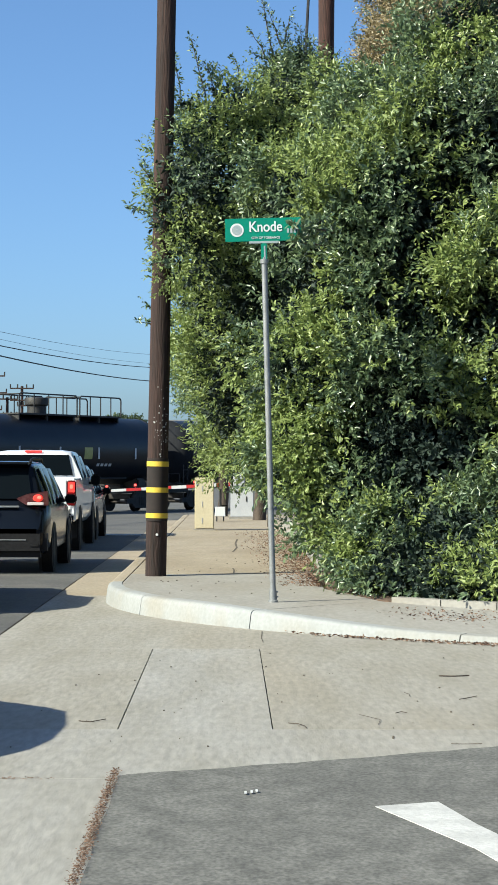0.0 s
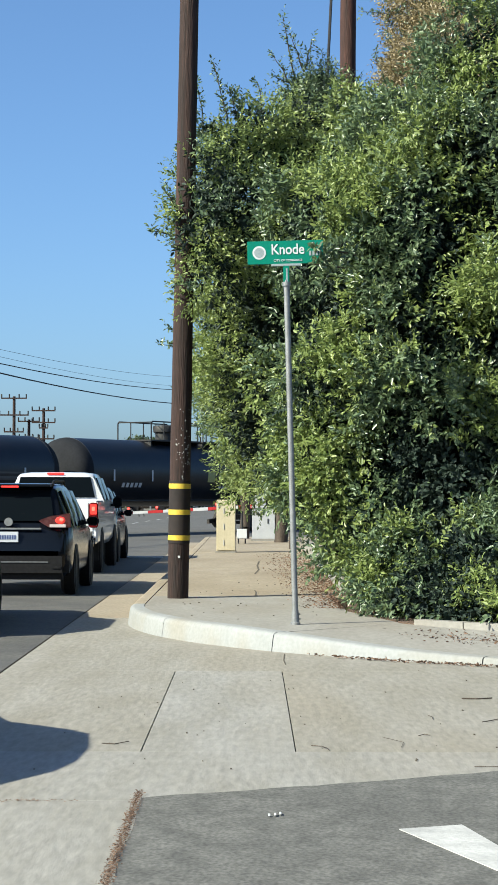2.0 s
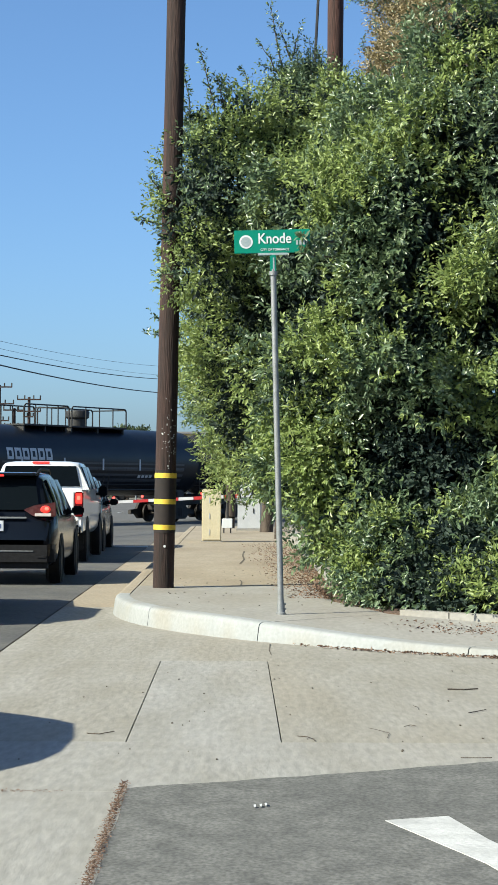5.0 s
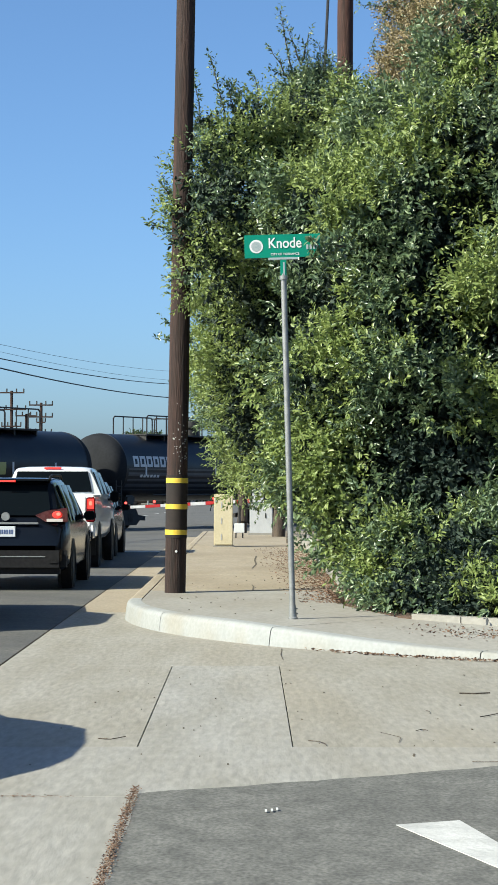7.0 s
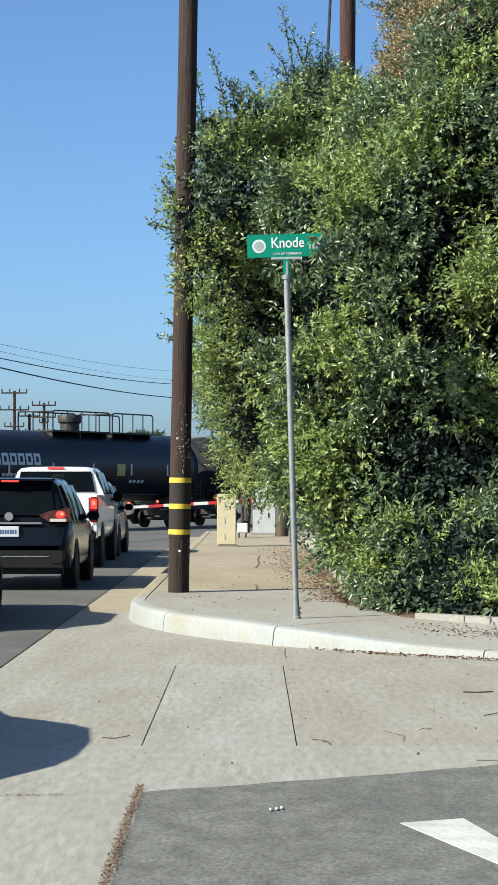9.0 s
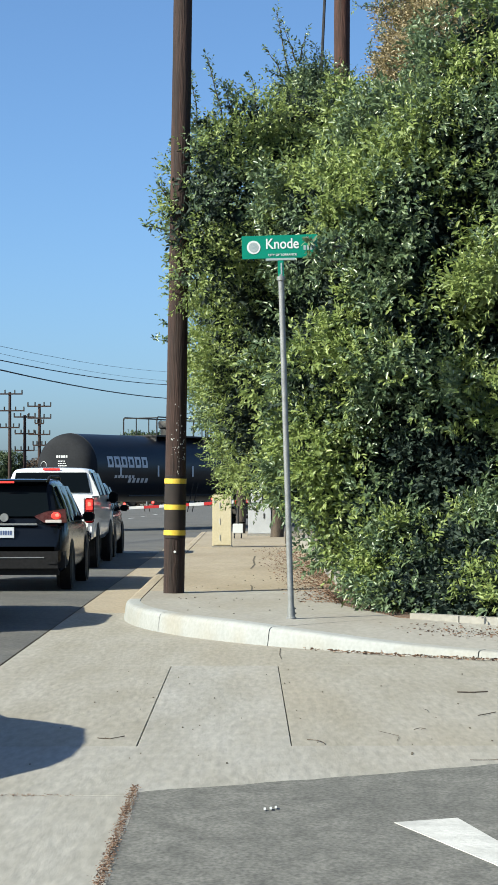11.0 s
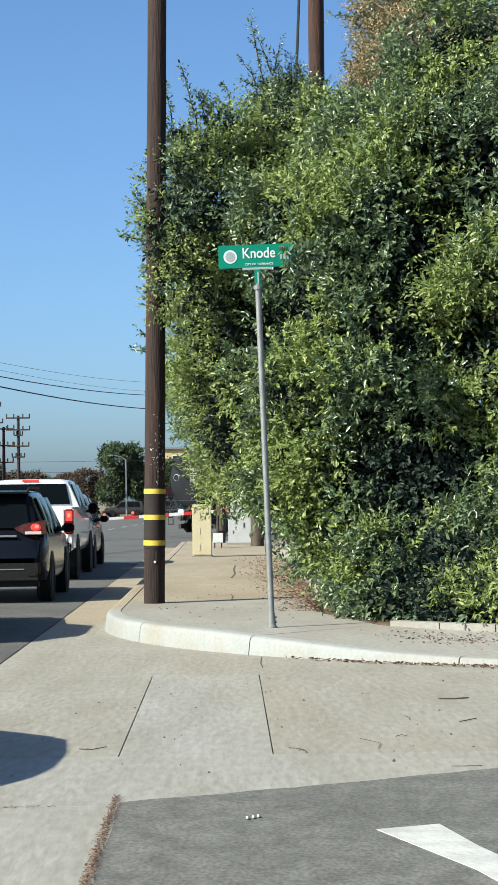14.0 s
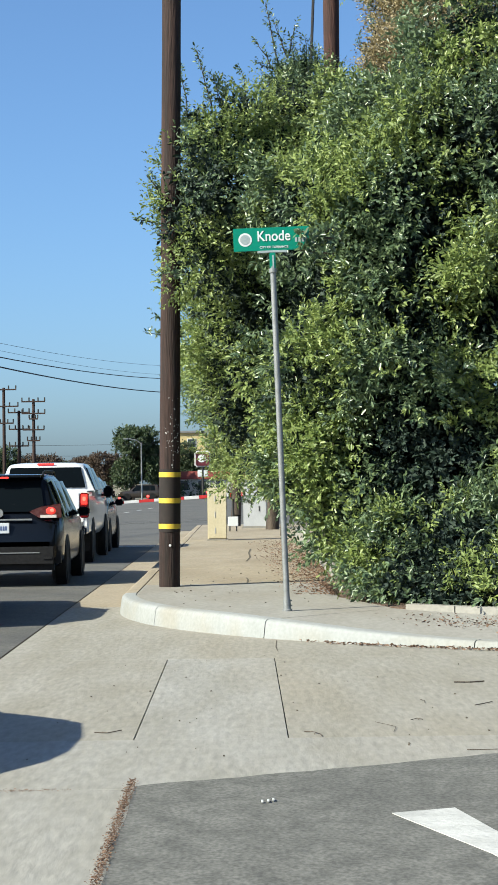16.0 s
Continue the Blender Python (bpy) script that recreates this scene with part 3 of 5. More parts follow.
for i in range(4):
    bm = bmesh.new()
    box(bm, (0.245 + 0.034 * i, -0.008, 3.727), (0.022, 0.003, 0.048), 0)
    part("number_bar", bm, SIGN_GREY, blade)
writing("small_lettering", "CITY OF TORRANCE", 0.031, SIGN_WHITE, blade, pose(-0.125, -0.0085, 3.650, 90, 0, 0))
bm = bmesh.new()
tube(bm, (-0.268, -0.0035, 3.742), (-0.268, -0.009, 3.742), 0.068, n=32)
part("seal", bm, SIGN_WHITE, blade, "round pale city seal")
bm = bmesh.new()
tube(bm, (-0.268, -0.007, 3.742), (-0.268, -0.0105, 3.742), 0.050, n=24)
part("seal_centre", bm, SIGN_GREY, blade)

# utility cabinets at the back of the sidewalk
cab = thing("utility_cabinet", pose(-0.575, 44.2, 0.2), "tall narrow cream-painted metal utility cabinet", "utility cabinet")
bm = bmesh.new()
box(bm, (0, 0, 0.60), (0.425, 0.40, 1.15), 0.012)
part("body", bm, CREAM, cab)
bm = bmesh.new()
box(bm, (0, 0, 0.012), (0.47, 0.44, 0.03), 0.004)
part("plinth", bm, CORNER, cab)
bm = bmesh.new()
box(bm, (0.005, -0.206, 0.60), (0.40, 0.016, 1.10), 0.006)
door = part("door", bm, CREAM, cab)
for zz in (0.22, 0.58, 0.93):
    bm = bmesh.new()
    box(bm, (-0.045, -0.219, zz), (0.018, 0.012, 0.13), 0.003)
    part("hinge", bm, BOX_GREY, door)
bm = bmesh.new()
box(bm, (-0.155, -0.217, 1.05), (0.05, 0.006, 0.11), 0)
part("notice", bm, SIGN_GREY, door, "small faded notice")

box2 = thing("equipment_box", pose(0.33, 55.2, 0.2), "pale grey metal equipment box on a low base", "equipment box")
bm = bmesh.new()
box(bm, (0, 0, 0.48), (0.64, 0.5, 0.86), 0.015)
part("body", bm, BOX_GREY, box2)
bm = bmesh.new()
box(bm, (0, 0, 0.94), (0.68, 0.54, 0.05), 0.012)
part("lid", bm, BOX_GREY, box2)
bm = bmesh.new()
box(bm, (0, 0, 0.02), (0.72, 0.58, 0.08), 0.01)
part("plinth", bm, CORNER, box2)
bm = bmesh.new()
box(bm, (0.12, -0.255, 0.55), (0.03, 0.02, 0.14), 0.004)
part("handle", bm, STEEL_DARK, box2)
box3 = thing("meter_box", pose(-0.26, 52.0, 0.2), "small white meter box on two short posts", "meter box")
bm = bmesh.new()
box(bm, (0, 0, 0.26), (0.27, 0.2, 0.25), 0.01)
part("body", bm, SIGN_WHITE, box3)
for xx in (-0.09, 0.09):
    bm = bmesh.new()
    tube(bm, (xx, 0, -0.005), (xx, 0, 0.15), 0.018)
    part("leg", bm, STEEL_DARK, box3)
bm = bmesh.new()
tube(bm, (0.0, 0.02, 0.38), (0.0, 0.02, 0.85), 0.035)
part("riser", bm, STEEL_DARK, box3, "dark riser pipe")

# crossing gate, lowered
gate = thing("crossing_gate", pose(0.15, 62.0, 0.1), "lowered red and white striped railway crossing gate", "crossing gate")
bm = bmesh.new()
tube(bm, (0.15, 0, -0.25), (0.15, 0, 3.0), 0.06, n=14)
part("mast", bm, GALV, gate, smooth=True)
bm = bmesh.new()
box(bm, (0.12, 0, 1.12), (0.36, 0.40, 0.5), 0.02)
part("mechanism", bm, BOX_GREY, gate)
bm = bmesh.new()
box(bm, (0.15, -0.08, 2.3), (0.9, 0.05, 0.06), 0.01)
part("lamp_bar", bm, STEEL_DARK, gate)
for xx in (-0.25, 0.55):
    bm = bmesh.new()
    tube(bm, (xx, -0.12, 2.3), (xx, -0.06, 2.3), 0.15, n=20)
    part("flasher", bm, STEEL_DARK, gate)
arm = new("arm")
arm.parent = gate
arm.matrix_local = pose(0.15, -0.25, 1.03, 0, -3.2, 0)
ARM = [(0.0, 0.26)] + [(0.26 + 0.47 * k, 0.73 + 0.47 * k) for k in range(9)]
for k, (xa, xb) in enumerate(ARM):
    bm = bmesh.new()
    box(bm, (-(xa + xb) / 2, 0, 0), (xb - xa - 0.002, 0.04, 0.115 - 0.008 * xa), 0.006)
    part("stripe", bm, GATE_RED if k % 2 else GATE_WHITE, arm)
for xx in (1.40, 3.26, 4.15):
    bm = bmesh.new()
    box(bm, (-xx, 0, 0.13), (0.10, 0.07, 0.10), 0.012)
    tube(bm, (-xx, 0, 0.03), (-xx, 0, 0.12), 0.02)
    part("gate_lamp", bm, GATE_RED, arm, "red arm lamp")
    bm = bmesh.new()
    tube(bm, (-xx, -0.037, 0.14), (-xx, -0.045, 0.14), 0.04, n=14)
    part("lamp_lens", bm, GATE_LAMP, arm)

# ---- vehicles ----
def loft(bm, st):
    """Body skin from stations (y, half width, underside, belt, roof half width, roof)."""
    rings = []
    for y, hw, z0, zb, hr, zr in st:
        half = [(hw * 0.90, z0), (hw * 0.985, z0 + 0.10), (hw, z0 + 0.24), (hw * 1.0, zb * 0.72 + z0 * 0.28), (hw * 0.985, zb), (hr + 0.012, zr - 0.075), (hr - 0.03, zr - 0.028), (hr * 0.72, zr - 0.005), (hr * 0.3, zr)]
        ring = [(x, y, z) for x, z in half] + [(-x, y, z) for x, z in half[::-1]]
        rings.append([bm.verts.new(p) for p in ring])
    k = len(rings[0])
    for a, b in zip(rings[:-1], rings[1:]):
        for i in range(k):
            bm.faces.new((a[i], a[(i + 1) % k], b[(i + 1) % k], b[i]))
    bm.faces.new(rings[0])
    bm.faces.new(rings[-1])
    return bm


def pane(corners, off, thick=0.008, n=6):
    """A slightly crowned pane over four corners (low left, low right, top right, top left), off metres proud."""
    a, b, c, d = [Vector(p) for p in corners]
    nrm = (b - a).cross(d - a).normalized()
    bm = bmesh.new()
    g = []
    for j in range(n + 1):
        row = []
        for i in range(n + 1):
            u, v = i / n, j / n
            p = (a * (1 - u) + b * u) * (1 - v) + (d * (1 - u) + c * u) * v
            row.append(bm.verts.new(p + nrm * (off + 0.012 * math.sin(math.pi * u) * math.sin(math.pi * v))))
        g.append(row)
    for j in range(n):
        for i in range(n):
            bm.faces.new((g[j][i], g[j][i + 1], g[j + 1][i + 1], g[j + 1][i]))
    r = bmesh.ops.extrude_face_region(bm, geom=list(bm.faces))
    bmesh.ops.translate(bm, verts=[e for e in r["geom"] if isinstance(e, bmesh.types.BMVert)], vec=-nrm * (off + 0.02))
    return bm


def wheel(car, x, y, r, w, side):
    ob = new("wheel")
    ob.parent = car
    ob.matrix_local = pose(x, y, r)
    bm = bmesh.new()
    lathe(bm, [(r * 0.66, -w / 2), (r * 0.93, -w / 2), (r * 0.99, -w / 2 + 0.03), (r, -w / 4), (r, w / 4), (r * 0.99, w / 2 - 0.03), (r * 0.93, w / 2), (r * 0.66, w / 2)], 32, "X", caps=False)
    part("tyre", bm, RUBBER, ob, smooth=True)
    bm = bmesh.new()
    lathe(bm, [(r * 0.67, -w * 0.42), (r * 0.62, -w * 0.25), (r * 0.62, w * 0.25), (r * 0.67, w * 0.42)], 32, "X", caps=False)
    for i in range(5):
        a = 2 * math.pi * i / 5
        box(bm, (side * w * 0.36, 0, r * 0.36), (0.03, r * 0.16, r * 0.56), 0, Matrix.Rotation(a, 4, "X"))
    tube(bm, (side * w * 0.2, 0, 0), (side * w * 0.42, 0, 0), r * 0.16, n=14)
    part("rim", bm, RIM, ob, smooth=True)


def car(name, x, y, turn, st, paint, label, category, r, axles, track, glass, rear, extra=None):
    c = thing(name, pose(x, y, sag(y), 0, 0, turn), label, category, "waiting vehicles")
    bm = bmesh.new()
    loft(bm, st)
    part("body", bm, paint, c, smooth=True)
    for ya in axles:
        for s in (-1, 1):
            bm = bmesh.new()
            # solid black disc on the flank stands in for the shaded wheel opening
            lathe(bm, [(r * 1.15, -0.10), (r * 1.18, 0.0), (r * 1.16, 0.06)], 28, "X")
            bmesh.ops.translate(bm, verts=bm.verts, vec=(s * (track + 0.043), ya, r))
            part("arch_shade_disc", bm, TRIM_BLACK, c)
            wheel(c, s * track, ya, r, 0.23, s)
    for q in glass:
        part("window", pane(q, 0.004), CAR_GLASS, c, "dark tinted glass", smooth=True)
    rear(c)
    if extra:
        extra(c)
    return c


def add(c, name, mt, cs, s, bevel=0.01, m=None, label="", parent=None):
    bm = bmesh.new()
    box(bm, cs, s, bevel, m)
    return part(name, bm, mt, parent or c, label, smooth=True)


def sides(belt, roof, spans):
    """Side windows on both flanks: spans of (y0, y1, yr0, yr1); belt and roof are (half width, height)."""
    out = []
    for y0, y1, a0, a1 in spans:
        out.append([(belt[0], y0, belt[1]), (belt[0], y1, belt[1]), (roof[0], a1, roof[1]), (roof[0], a0, roof[1])])
        out.append([(-belt[0], y1, belt[1]), (-belt[0], y0, belt[1]), (-roof[0], a0, roof[1]), (-roof[0], a1, roof[1])])
    return out


def mirrors(c, hw, y, z, mt):
    for s in (-1, 1):
        m = add(c, "door_mirror", mt, (s * (hw + 0.10), y, z), (0.20, 0.10, 0.15), 0.035)
        add(c, "mirror_glass", CAR_GLASS, (s * (hw + 0.10), y - 0.052, z), (0.15, 0.006, 0.11), 0.002, parent=m)


# dark crossover
SUV = [(0.0, 0.74, 0.42, 0.60, 0.68, 0.66), (0.03, 0.81, 0.38, 0.70, 0.76, 0.80), (0.07, 0.855, 0.34, 0.92, 0.80, 0.98), (0.16, 0.888, 0.30, 0.98, 0.80, 1.06),
       (0.30, 0.908, 0.28, 1.0, 0.74, 1.34), (0.42, 0.92, 0.28, 1.0, 0.67, 1.60), (0.52, 0.92, 0.28, 1.0, 0.65, 1.635), (0.95, 0.92, 0.26, 1.0, 0.66, 1.66), (1.9, 0.92, 0.26, 1.0, 0.66, 1.665),
       (2.6, 0.92, 0.26, 0.99, 0.64, 1.62), (3.0, 0.92, 0.26, 0.98, 0.68, 1.36), (3.4, 0.91, 0.26, 0.97, 0.80, 1.06), (4.1, 0.89, 0.26, 0.90, 0.76, 0.97), (4.5, 0.82, 0.28, 0.78, 0.66, 0.84), (4.66, 0.66, 0.32, 0.60, 0.55, 0.64)]


def suv_rear(c):
    add(c, "spoiler", NAVY, (0, 0.36, 1.625), (1.22, 0.30, 0.035), 0.014)
    add(c, "high_brake_lamp", LAMP_ON, (0.0, 0.205, 1.605), (0.26, 0.012, 0.028), 0.004, label="lit red high brake lamp")
    add(c, "bumper", TRIM_BLACK, (0, 0.13, 0.465), (1.80, 0.34, 0.45), 0.10, label="black lower bumper")
    # galvanised grey on both strips: the sky mirrored in chrome, put into the colour
    add(c, "bumper_strip", GALV, (0, -0.045, 0.50), (1.20, 0.014, 0.016), 0.004)
    add(c, "tailgate_strip", GALV, (0, 0.035, 0.985), (0.98, 0.03, 0.030), 0.008, label="chrome strip above the plate")
    p = add(c, "licence_plate", PLATE, (0.0, 0.015, 0.865), (0.31, 0.03, 0.155), 0.004, label="white licence plate")
    for i in range(7):
        add(c, "plate_bar", PLATE_INK, (-0.11 + 0.036 * i, -0.002, 0.862), (0.024, 0.004, 0.062), 0, parent=p)
    # emblem in the same grey, its chrome reflection given by colour
    bm = bmesh.new()
    tube(bm, (0, 0.055, 1.085), (0, 0.10, 1.085), 0.062, n=24)
    part("emblem", bm, GALV, c, "round chrome emblem", smooth=True)
    add(c, "rear_wiper", TRIM_BLACK, (0.10, 0.20, 1.19), (0.42, 0.014, 0.02), 0.004, pose(0, 0, 0, 0, -4, 0))
    for s in (-1, 1):
        bm = bmesh.new()
        prof = [(0.44, 1.105), (0.62, 1.175), (0.90, 1.215), (0.915, 1.0), (0.60, 1.005)]
        lo = [bm.verts.new((s * px, 0.02 + max(0, px - 0.74) * 0.75, pz)) for px, pz in prof]
        hi = [bm.verts.new((s * min(px, 0.88), 0.36 + max(0, px - 0.74) * 0.6, pz)) for px, pz in prof]
        bm.faces.new(lo)
        bm.faces.new(hi[::-1])
        for i in range(5):
            bm.faces.new((lo[i], lo[(i + 1) % 5], hi[(i + 1) % 5], hi[i]))
        bmesh.ops.bevel(bm, geom=list(bm.edges), offset=0.012, segments=2, affect="EDGES")
        lamp = part("tail_lamp", bm, LAMP_SKY_PINK, c, "red wraparound tail lamp, lit", smooth=True)
        for nm, mt, cx, cz, rx, rz, yy in (("lamp_lit", LAMP_ON, 0.765, 1.11, 0.075, 0.055, 0.012), ("lamp_bulb", LAMP_HOT, 0.785, 1.12, 0.038, 0.03, 0.004)):
            bm = bmesh.new()
            lathe(bm, [(0.02, yy), (0.8, yy + 0.004), (1.0, yy + 0.03)], 20, "Y")
            bmesh.ops.transform(bm, matrix=Matrix.LocRotScale((s * cx, 0, cz), None, (rx, 1, rz)), verts=bm.verts)
            part(nm, bm, mt, lamp, smooth=True)
        add(c, "lamp_clear", LAMP_CLEAR, (s * 0.73, 0.024, 1.03), (0.24, 0.02, 0.045), 0.004, parent=lamp)
        add(c, "reflector", TRIM_BLACK, (s * 0.72, -0.044, 0.42), (0.13, 0.02, 0.035), 0.004)
        bm = bmesh.new()
        pipe(bm, [(s * 0.60, 0.52, 1.625), (s * 0.60, 0.66, 1.675), (s * 0.60, 0.90, 1.695), (s * 0.60, 2.2, 1.695), (s * 0.59, 2.45, 1.63)], 0.022, 8)
        part("roof_rail", bm, TRIM_BLACK, c, smooth=True)
    mirrors(c, 0.90, 3.05, 1.06, NAVY)
    for s in (-1, 1):
        add(c, "headrest", INTERIOR, (s * 0.33, 1.05, 1.28), (0.24, 0.08, 0.16), 0.03)


SUV_GLASS = sides((0.908, 1.01), (0.70, 1.55), [(0.62, 1.15, 0.74, 1.2), (1.2, 2.05, 1.24, 2.05), (2.1, 3.15, 2.1, 2.62)])
SUV_GLASS += [[(-0.66, 0.150, 1.10), (0.66, 0.150, 1.10), (0.58, 0.375, 1.55), (-0.58, 0.375, 1.55)], [(0.74, 3.38, 1.08), (-0.74, 3.38, 1.08), (-0.6, 2.68, 1.58), (0.6, 2.68, 1.58)]]
car("suv", -3.58, 29.0, 0, SUV, NAVY, "dark blue-black crossover waiting with brake lights lit", "suv", 0.345, (0.95, 3.66), 0.825, SUV_GLASS, suv_rear)

# white crew-cab pickup
TRUCK = [(1.9, 0.97, 0.50, 1.36, 0.80, 1.40), (1.95, 0.97, 0.50, 1.36, 0.76, 1.85), (2.02, 0.97, 0.50, 1.36, 0.75, 1.90), (2.4, 0.97, 0.50, 1.36, 0.75, 1.93), (3.4, 0.97, 0.50, 1.36, 0.75, 1.92), (3.75, 0.97, 0.50, 1.35, 0.75, 1.84),
         (4.35, 0.97, 0.50, 1.33, 0.86, 1.36), (5.3, 0.96, 0.50, 1.22, 0.84, 1.28), (5.65, 0.92, 0.52, 1.10, 0.78, 1.16), (5.8, 0.84, 0.56, 0.98, 0.72, 1.02)]


def truck_rear(c):
    for s in (-1, 1):
        add(c, "bed_side", WHITE_PAINT, (s * 0.93, 0.97, 0.97), (0.10, 1.86, 0.80), 0.03, label="white cargo bed side")
        lamp = add(c, "tail_lamp", LAMP_RED, (s * 0.905, 0.03, 1.10), (0.165, 0.09, 0.47), 0.02, label="tall red tail lamp, lit")
        add(c, "lamp_lit", LAMP_ON, (s * 0.905, -0.013, 1.21), (0.13, 0.012, 0.20), 0.008, parent=lamp)
        add(c, "lamp_bulb", LAMP_HOT, (s * 0.905, -0.02, 1.22), (0.06, 0.012, 0.08), 0.01, parent=lamp)
        add(c, "mud_flap", TRIM_BLACK, (s * 0.82, 0.55, 0.42), (0.28, 0.02, 0.36), 0.004)
        m = add(c, "door_mirror", TRIM_BLACK, (s * 1.10, 3.72, 1.33), (0.19, 0.12, 0.24), 0.045)
        add(c, "mirror_arm", TRIM_BLACK, (s * 1.0, 3.75, 1.27), (0.16, 0.05, 0.05), 0.01, parent=m)
        add(c, "mirror_glass", CAR_GLASS, (s * 1.10, 3.657, 1.33), (0.14, 0.006, 0.18), 0.003, parent=m)
    gate_ = add(c, "tailgate", WHITE_PAINT, (0, 0.05, 1.03), (1.66, 0.10, 0.66), 0.025, label="white tailgate")
    add(c, "handle", TRIM_BLACK, (0, -0.004, 1.24), (0.26, 0.02, 0.08), 0.01, parent=gate_)
    add(c, "bed_floor", TRIM_BLACK, (0, 1.0, 0.66), (1.78, 1.8, 0.06), 0.01)
    add(c, "bumper", CHROME, (0, -0.02, 0.62), (1.9, 0.18, 0.20), 0.04, label="chrome rear bumper")
    p = add(c, "licence_plate", PLATE, (0.0, -0.118, 0.62), (0.31, 0.015, 0.155), 0.004)
    add(c, "high_brake_lamp", LAMP_ON, (0, 1.955, 1.895), (0.34, 0.03, 0.045), 0.01, label="lit red high brake lamp")
    add(c, "chassis", STEEL_DARK, (0, 2.6, 0.50), (0.9, 4.8, 0.16), 0.02)


TRUCK_GLASS = sides((0.958, 1.38), (0.79, 1.82), [(2.1, 3.0, 2.15, 3.0), (3.05, 4.2, 3.05, 3.72)])
TRUCK_GLASS += [[(-0.78, 1.885, 1.43), (0.78, 1.885, 1.43), (0.69, 1.925, 1.83), (-0.69, 1.925, 1.83)], [(0.8, 4.36, 1.38), (-0.8, 4.36, 1.38), (-0.68, 3.78, 1.82), (0.68, 3.78, 1.82)]]
car("pickup_truck", -3.87, 37.0, 0, TRUCK, WHITE_PAINT, "white crew-cab pickup with chrome bumper and lit tail lamps", "pickup truck", 0.40, (1.15, 4.75), 0.885, TRUCK_GLASS, truck_rear)


def plain_rear(c, with_mirrors=True, nose=4.66):
    for s in (-1, 1):
        add(c, "tail_lamp", LAMP_RED, (s * 0.74, 0.06, 0.93), (0.28, 0.12, 0.14), 0.02)
        add(c, "headlamp", LAMP_CLEAR, (s * 0.66, nose - 0.20, 0.74), (0.34, 0.16, 0.14), 0.03)
    add(c, "bumper", TRIM_BLACK, (0, 0.03, 0.45), (1.66, 0.18, 0.2), 0.04)
    add(c, "grille", TRIM_BLACK, (0, nose - 0.06, 0.62), (0.9, 0.10, 0.2), 0.02)
    if with_mirrors:
        mirrors(c, 0.90, 3.05, 1.06, TRIM_BLACK)


front_car = car("suv", -3.88, 43.05, 0, SUV, BRONZE, "brown compact suv waiting at the front of the queue", "suv", 0.345, (0.95, 3.66), 0.825, SUV_GLASS, plain_rear)
def squat(z):
    return z if z < 1.06 else 1.06 + (z - 1.06) * 0.78


LOW = [(y - 0.4 if 1.8 < y < 3.6 else y, hw, z0, zb, hr, squat(zr)) for y, hw, z0, zb, hr, zr in SUV]
LOW_GLASS = [[(x, y - 0.4 if 1.8 < y < 3.6 else y, squat(z)) for x, y, z in q] for q in SUV_GLASS]
car("suv", -4.03, 20.5, 0, LOW, BLACK_PAINT, "black suv waiting behind the dark crossover", "suv", 0.345, (0.95, 3.66), 0.825, LOW_GLASS, lambda c: plain_rear(c, False))
ROUND = [(0.0, 0.74, 0.42, 0.60, 0.68, 0.66), (0.03, 0.81, 0.38, 0.70, 0.76, 0.80), (0.07, 0.855, 0.34, 0.92, 0.80, 0.98), (0.3, 0.908, 0.28, 1.0, 0.78, 1.12), (0.55, 0.918, 0.28, 1.0, 0.70, 1.36),
         (0.85, 0.92, 0.28, 1.0, 0.67, 1.55), (1.2, 0.92, 0.26, 1.0, 0.66, 1.63), (1.8, 0.92, 0.26, 1.0, 0.66, 1.65), (2.5, 0.92, 0.26, 1.0, 0.65, 1.61), (2.8, 0.92, 0.26, 0.99, 0.68, 1.46),
         (3.15, 0.92, 0.26, 0.97, 0.74, 1.25), (3.55, 0.91, 0.26, 0.88, 0.78, 0.98), (3.76, 0.91, 0.26, 0.82, 0.80, 0.88), (3.98, 0.90, 0.28, 0.78, 0.78, 0.84), (4.16, 0.76, 0.32, 0.62, 0.66, 0.70)]
ROUND_GLASS = sides((0.908, 1.01), (0.71, 1.50), [(0.95, 1.6, 1.05, 1.6), (1.65, 2.6, 1.65, 2.3)])
ROUND_GLASS += [[(-0.62, 0.36, 1.17), (0.62, 0.36, 1.17), (0.56, 0.80, 1.51), (-0.56, 0.80, 1.51)], [(0.66, 3.4, 1.10), (-0.66, 3.4, 1.10), (-0.58, 2.68, 1.54), (0.58, 2.68, 1.54)]]
car("suv", -3.52, 8.90, 0, ROUND, SILVER, "silver suv waiting further back in the queue", "suv", 0.345, (0.95, 3.40), 0.825, ROUND_GLASS, lambda c: plain_rear(c, False, 4.16))

# ---- railway and tank cars ----
PHI = radians(32)
TRACK = (-5.9, 89.0)
ALONG = Vector((math.sin(PHI), math.cos(PHI), 0))
RAIL_Z, CAR_LEN, SPEED = -0.31, 17.5, 4.02
railway = thing("railway_track", pose(TRACK[0], TRACK[1], RAIL_Z, 0, 0, -math.degrees(PHI)), "steel rails set in the road at the crossing", "railway track", kind="structure")
for s in (-1, 1):
    bm = bmesh.new()
    box(bm, (s * 0.7525, 0, -0.045), (0.07, 400, 0.10), 0.008)
    part("rail", bm, RAIL, railway)
bm = bmesh.new()
box(bm, (0, 0, -0.03), (2.7, 60, 0.06), 0.01)
part("crossing_panel", bm, ASPHALT, railway)


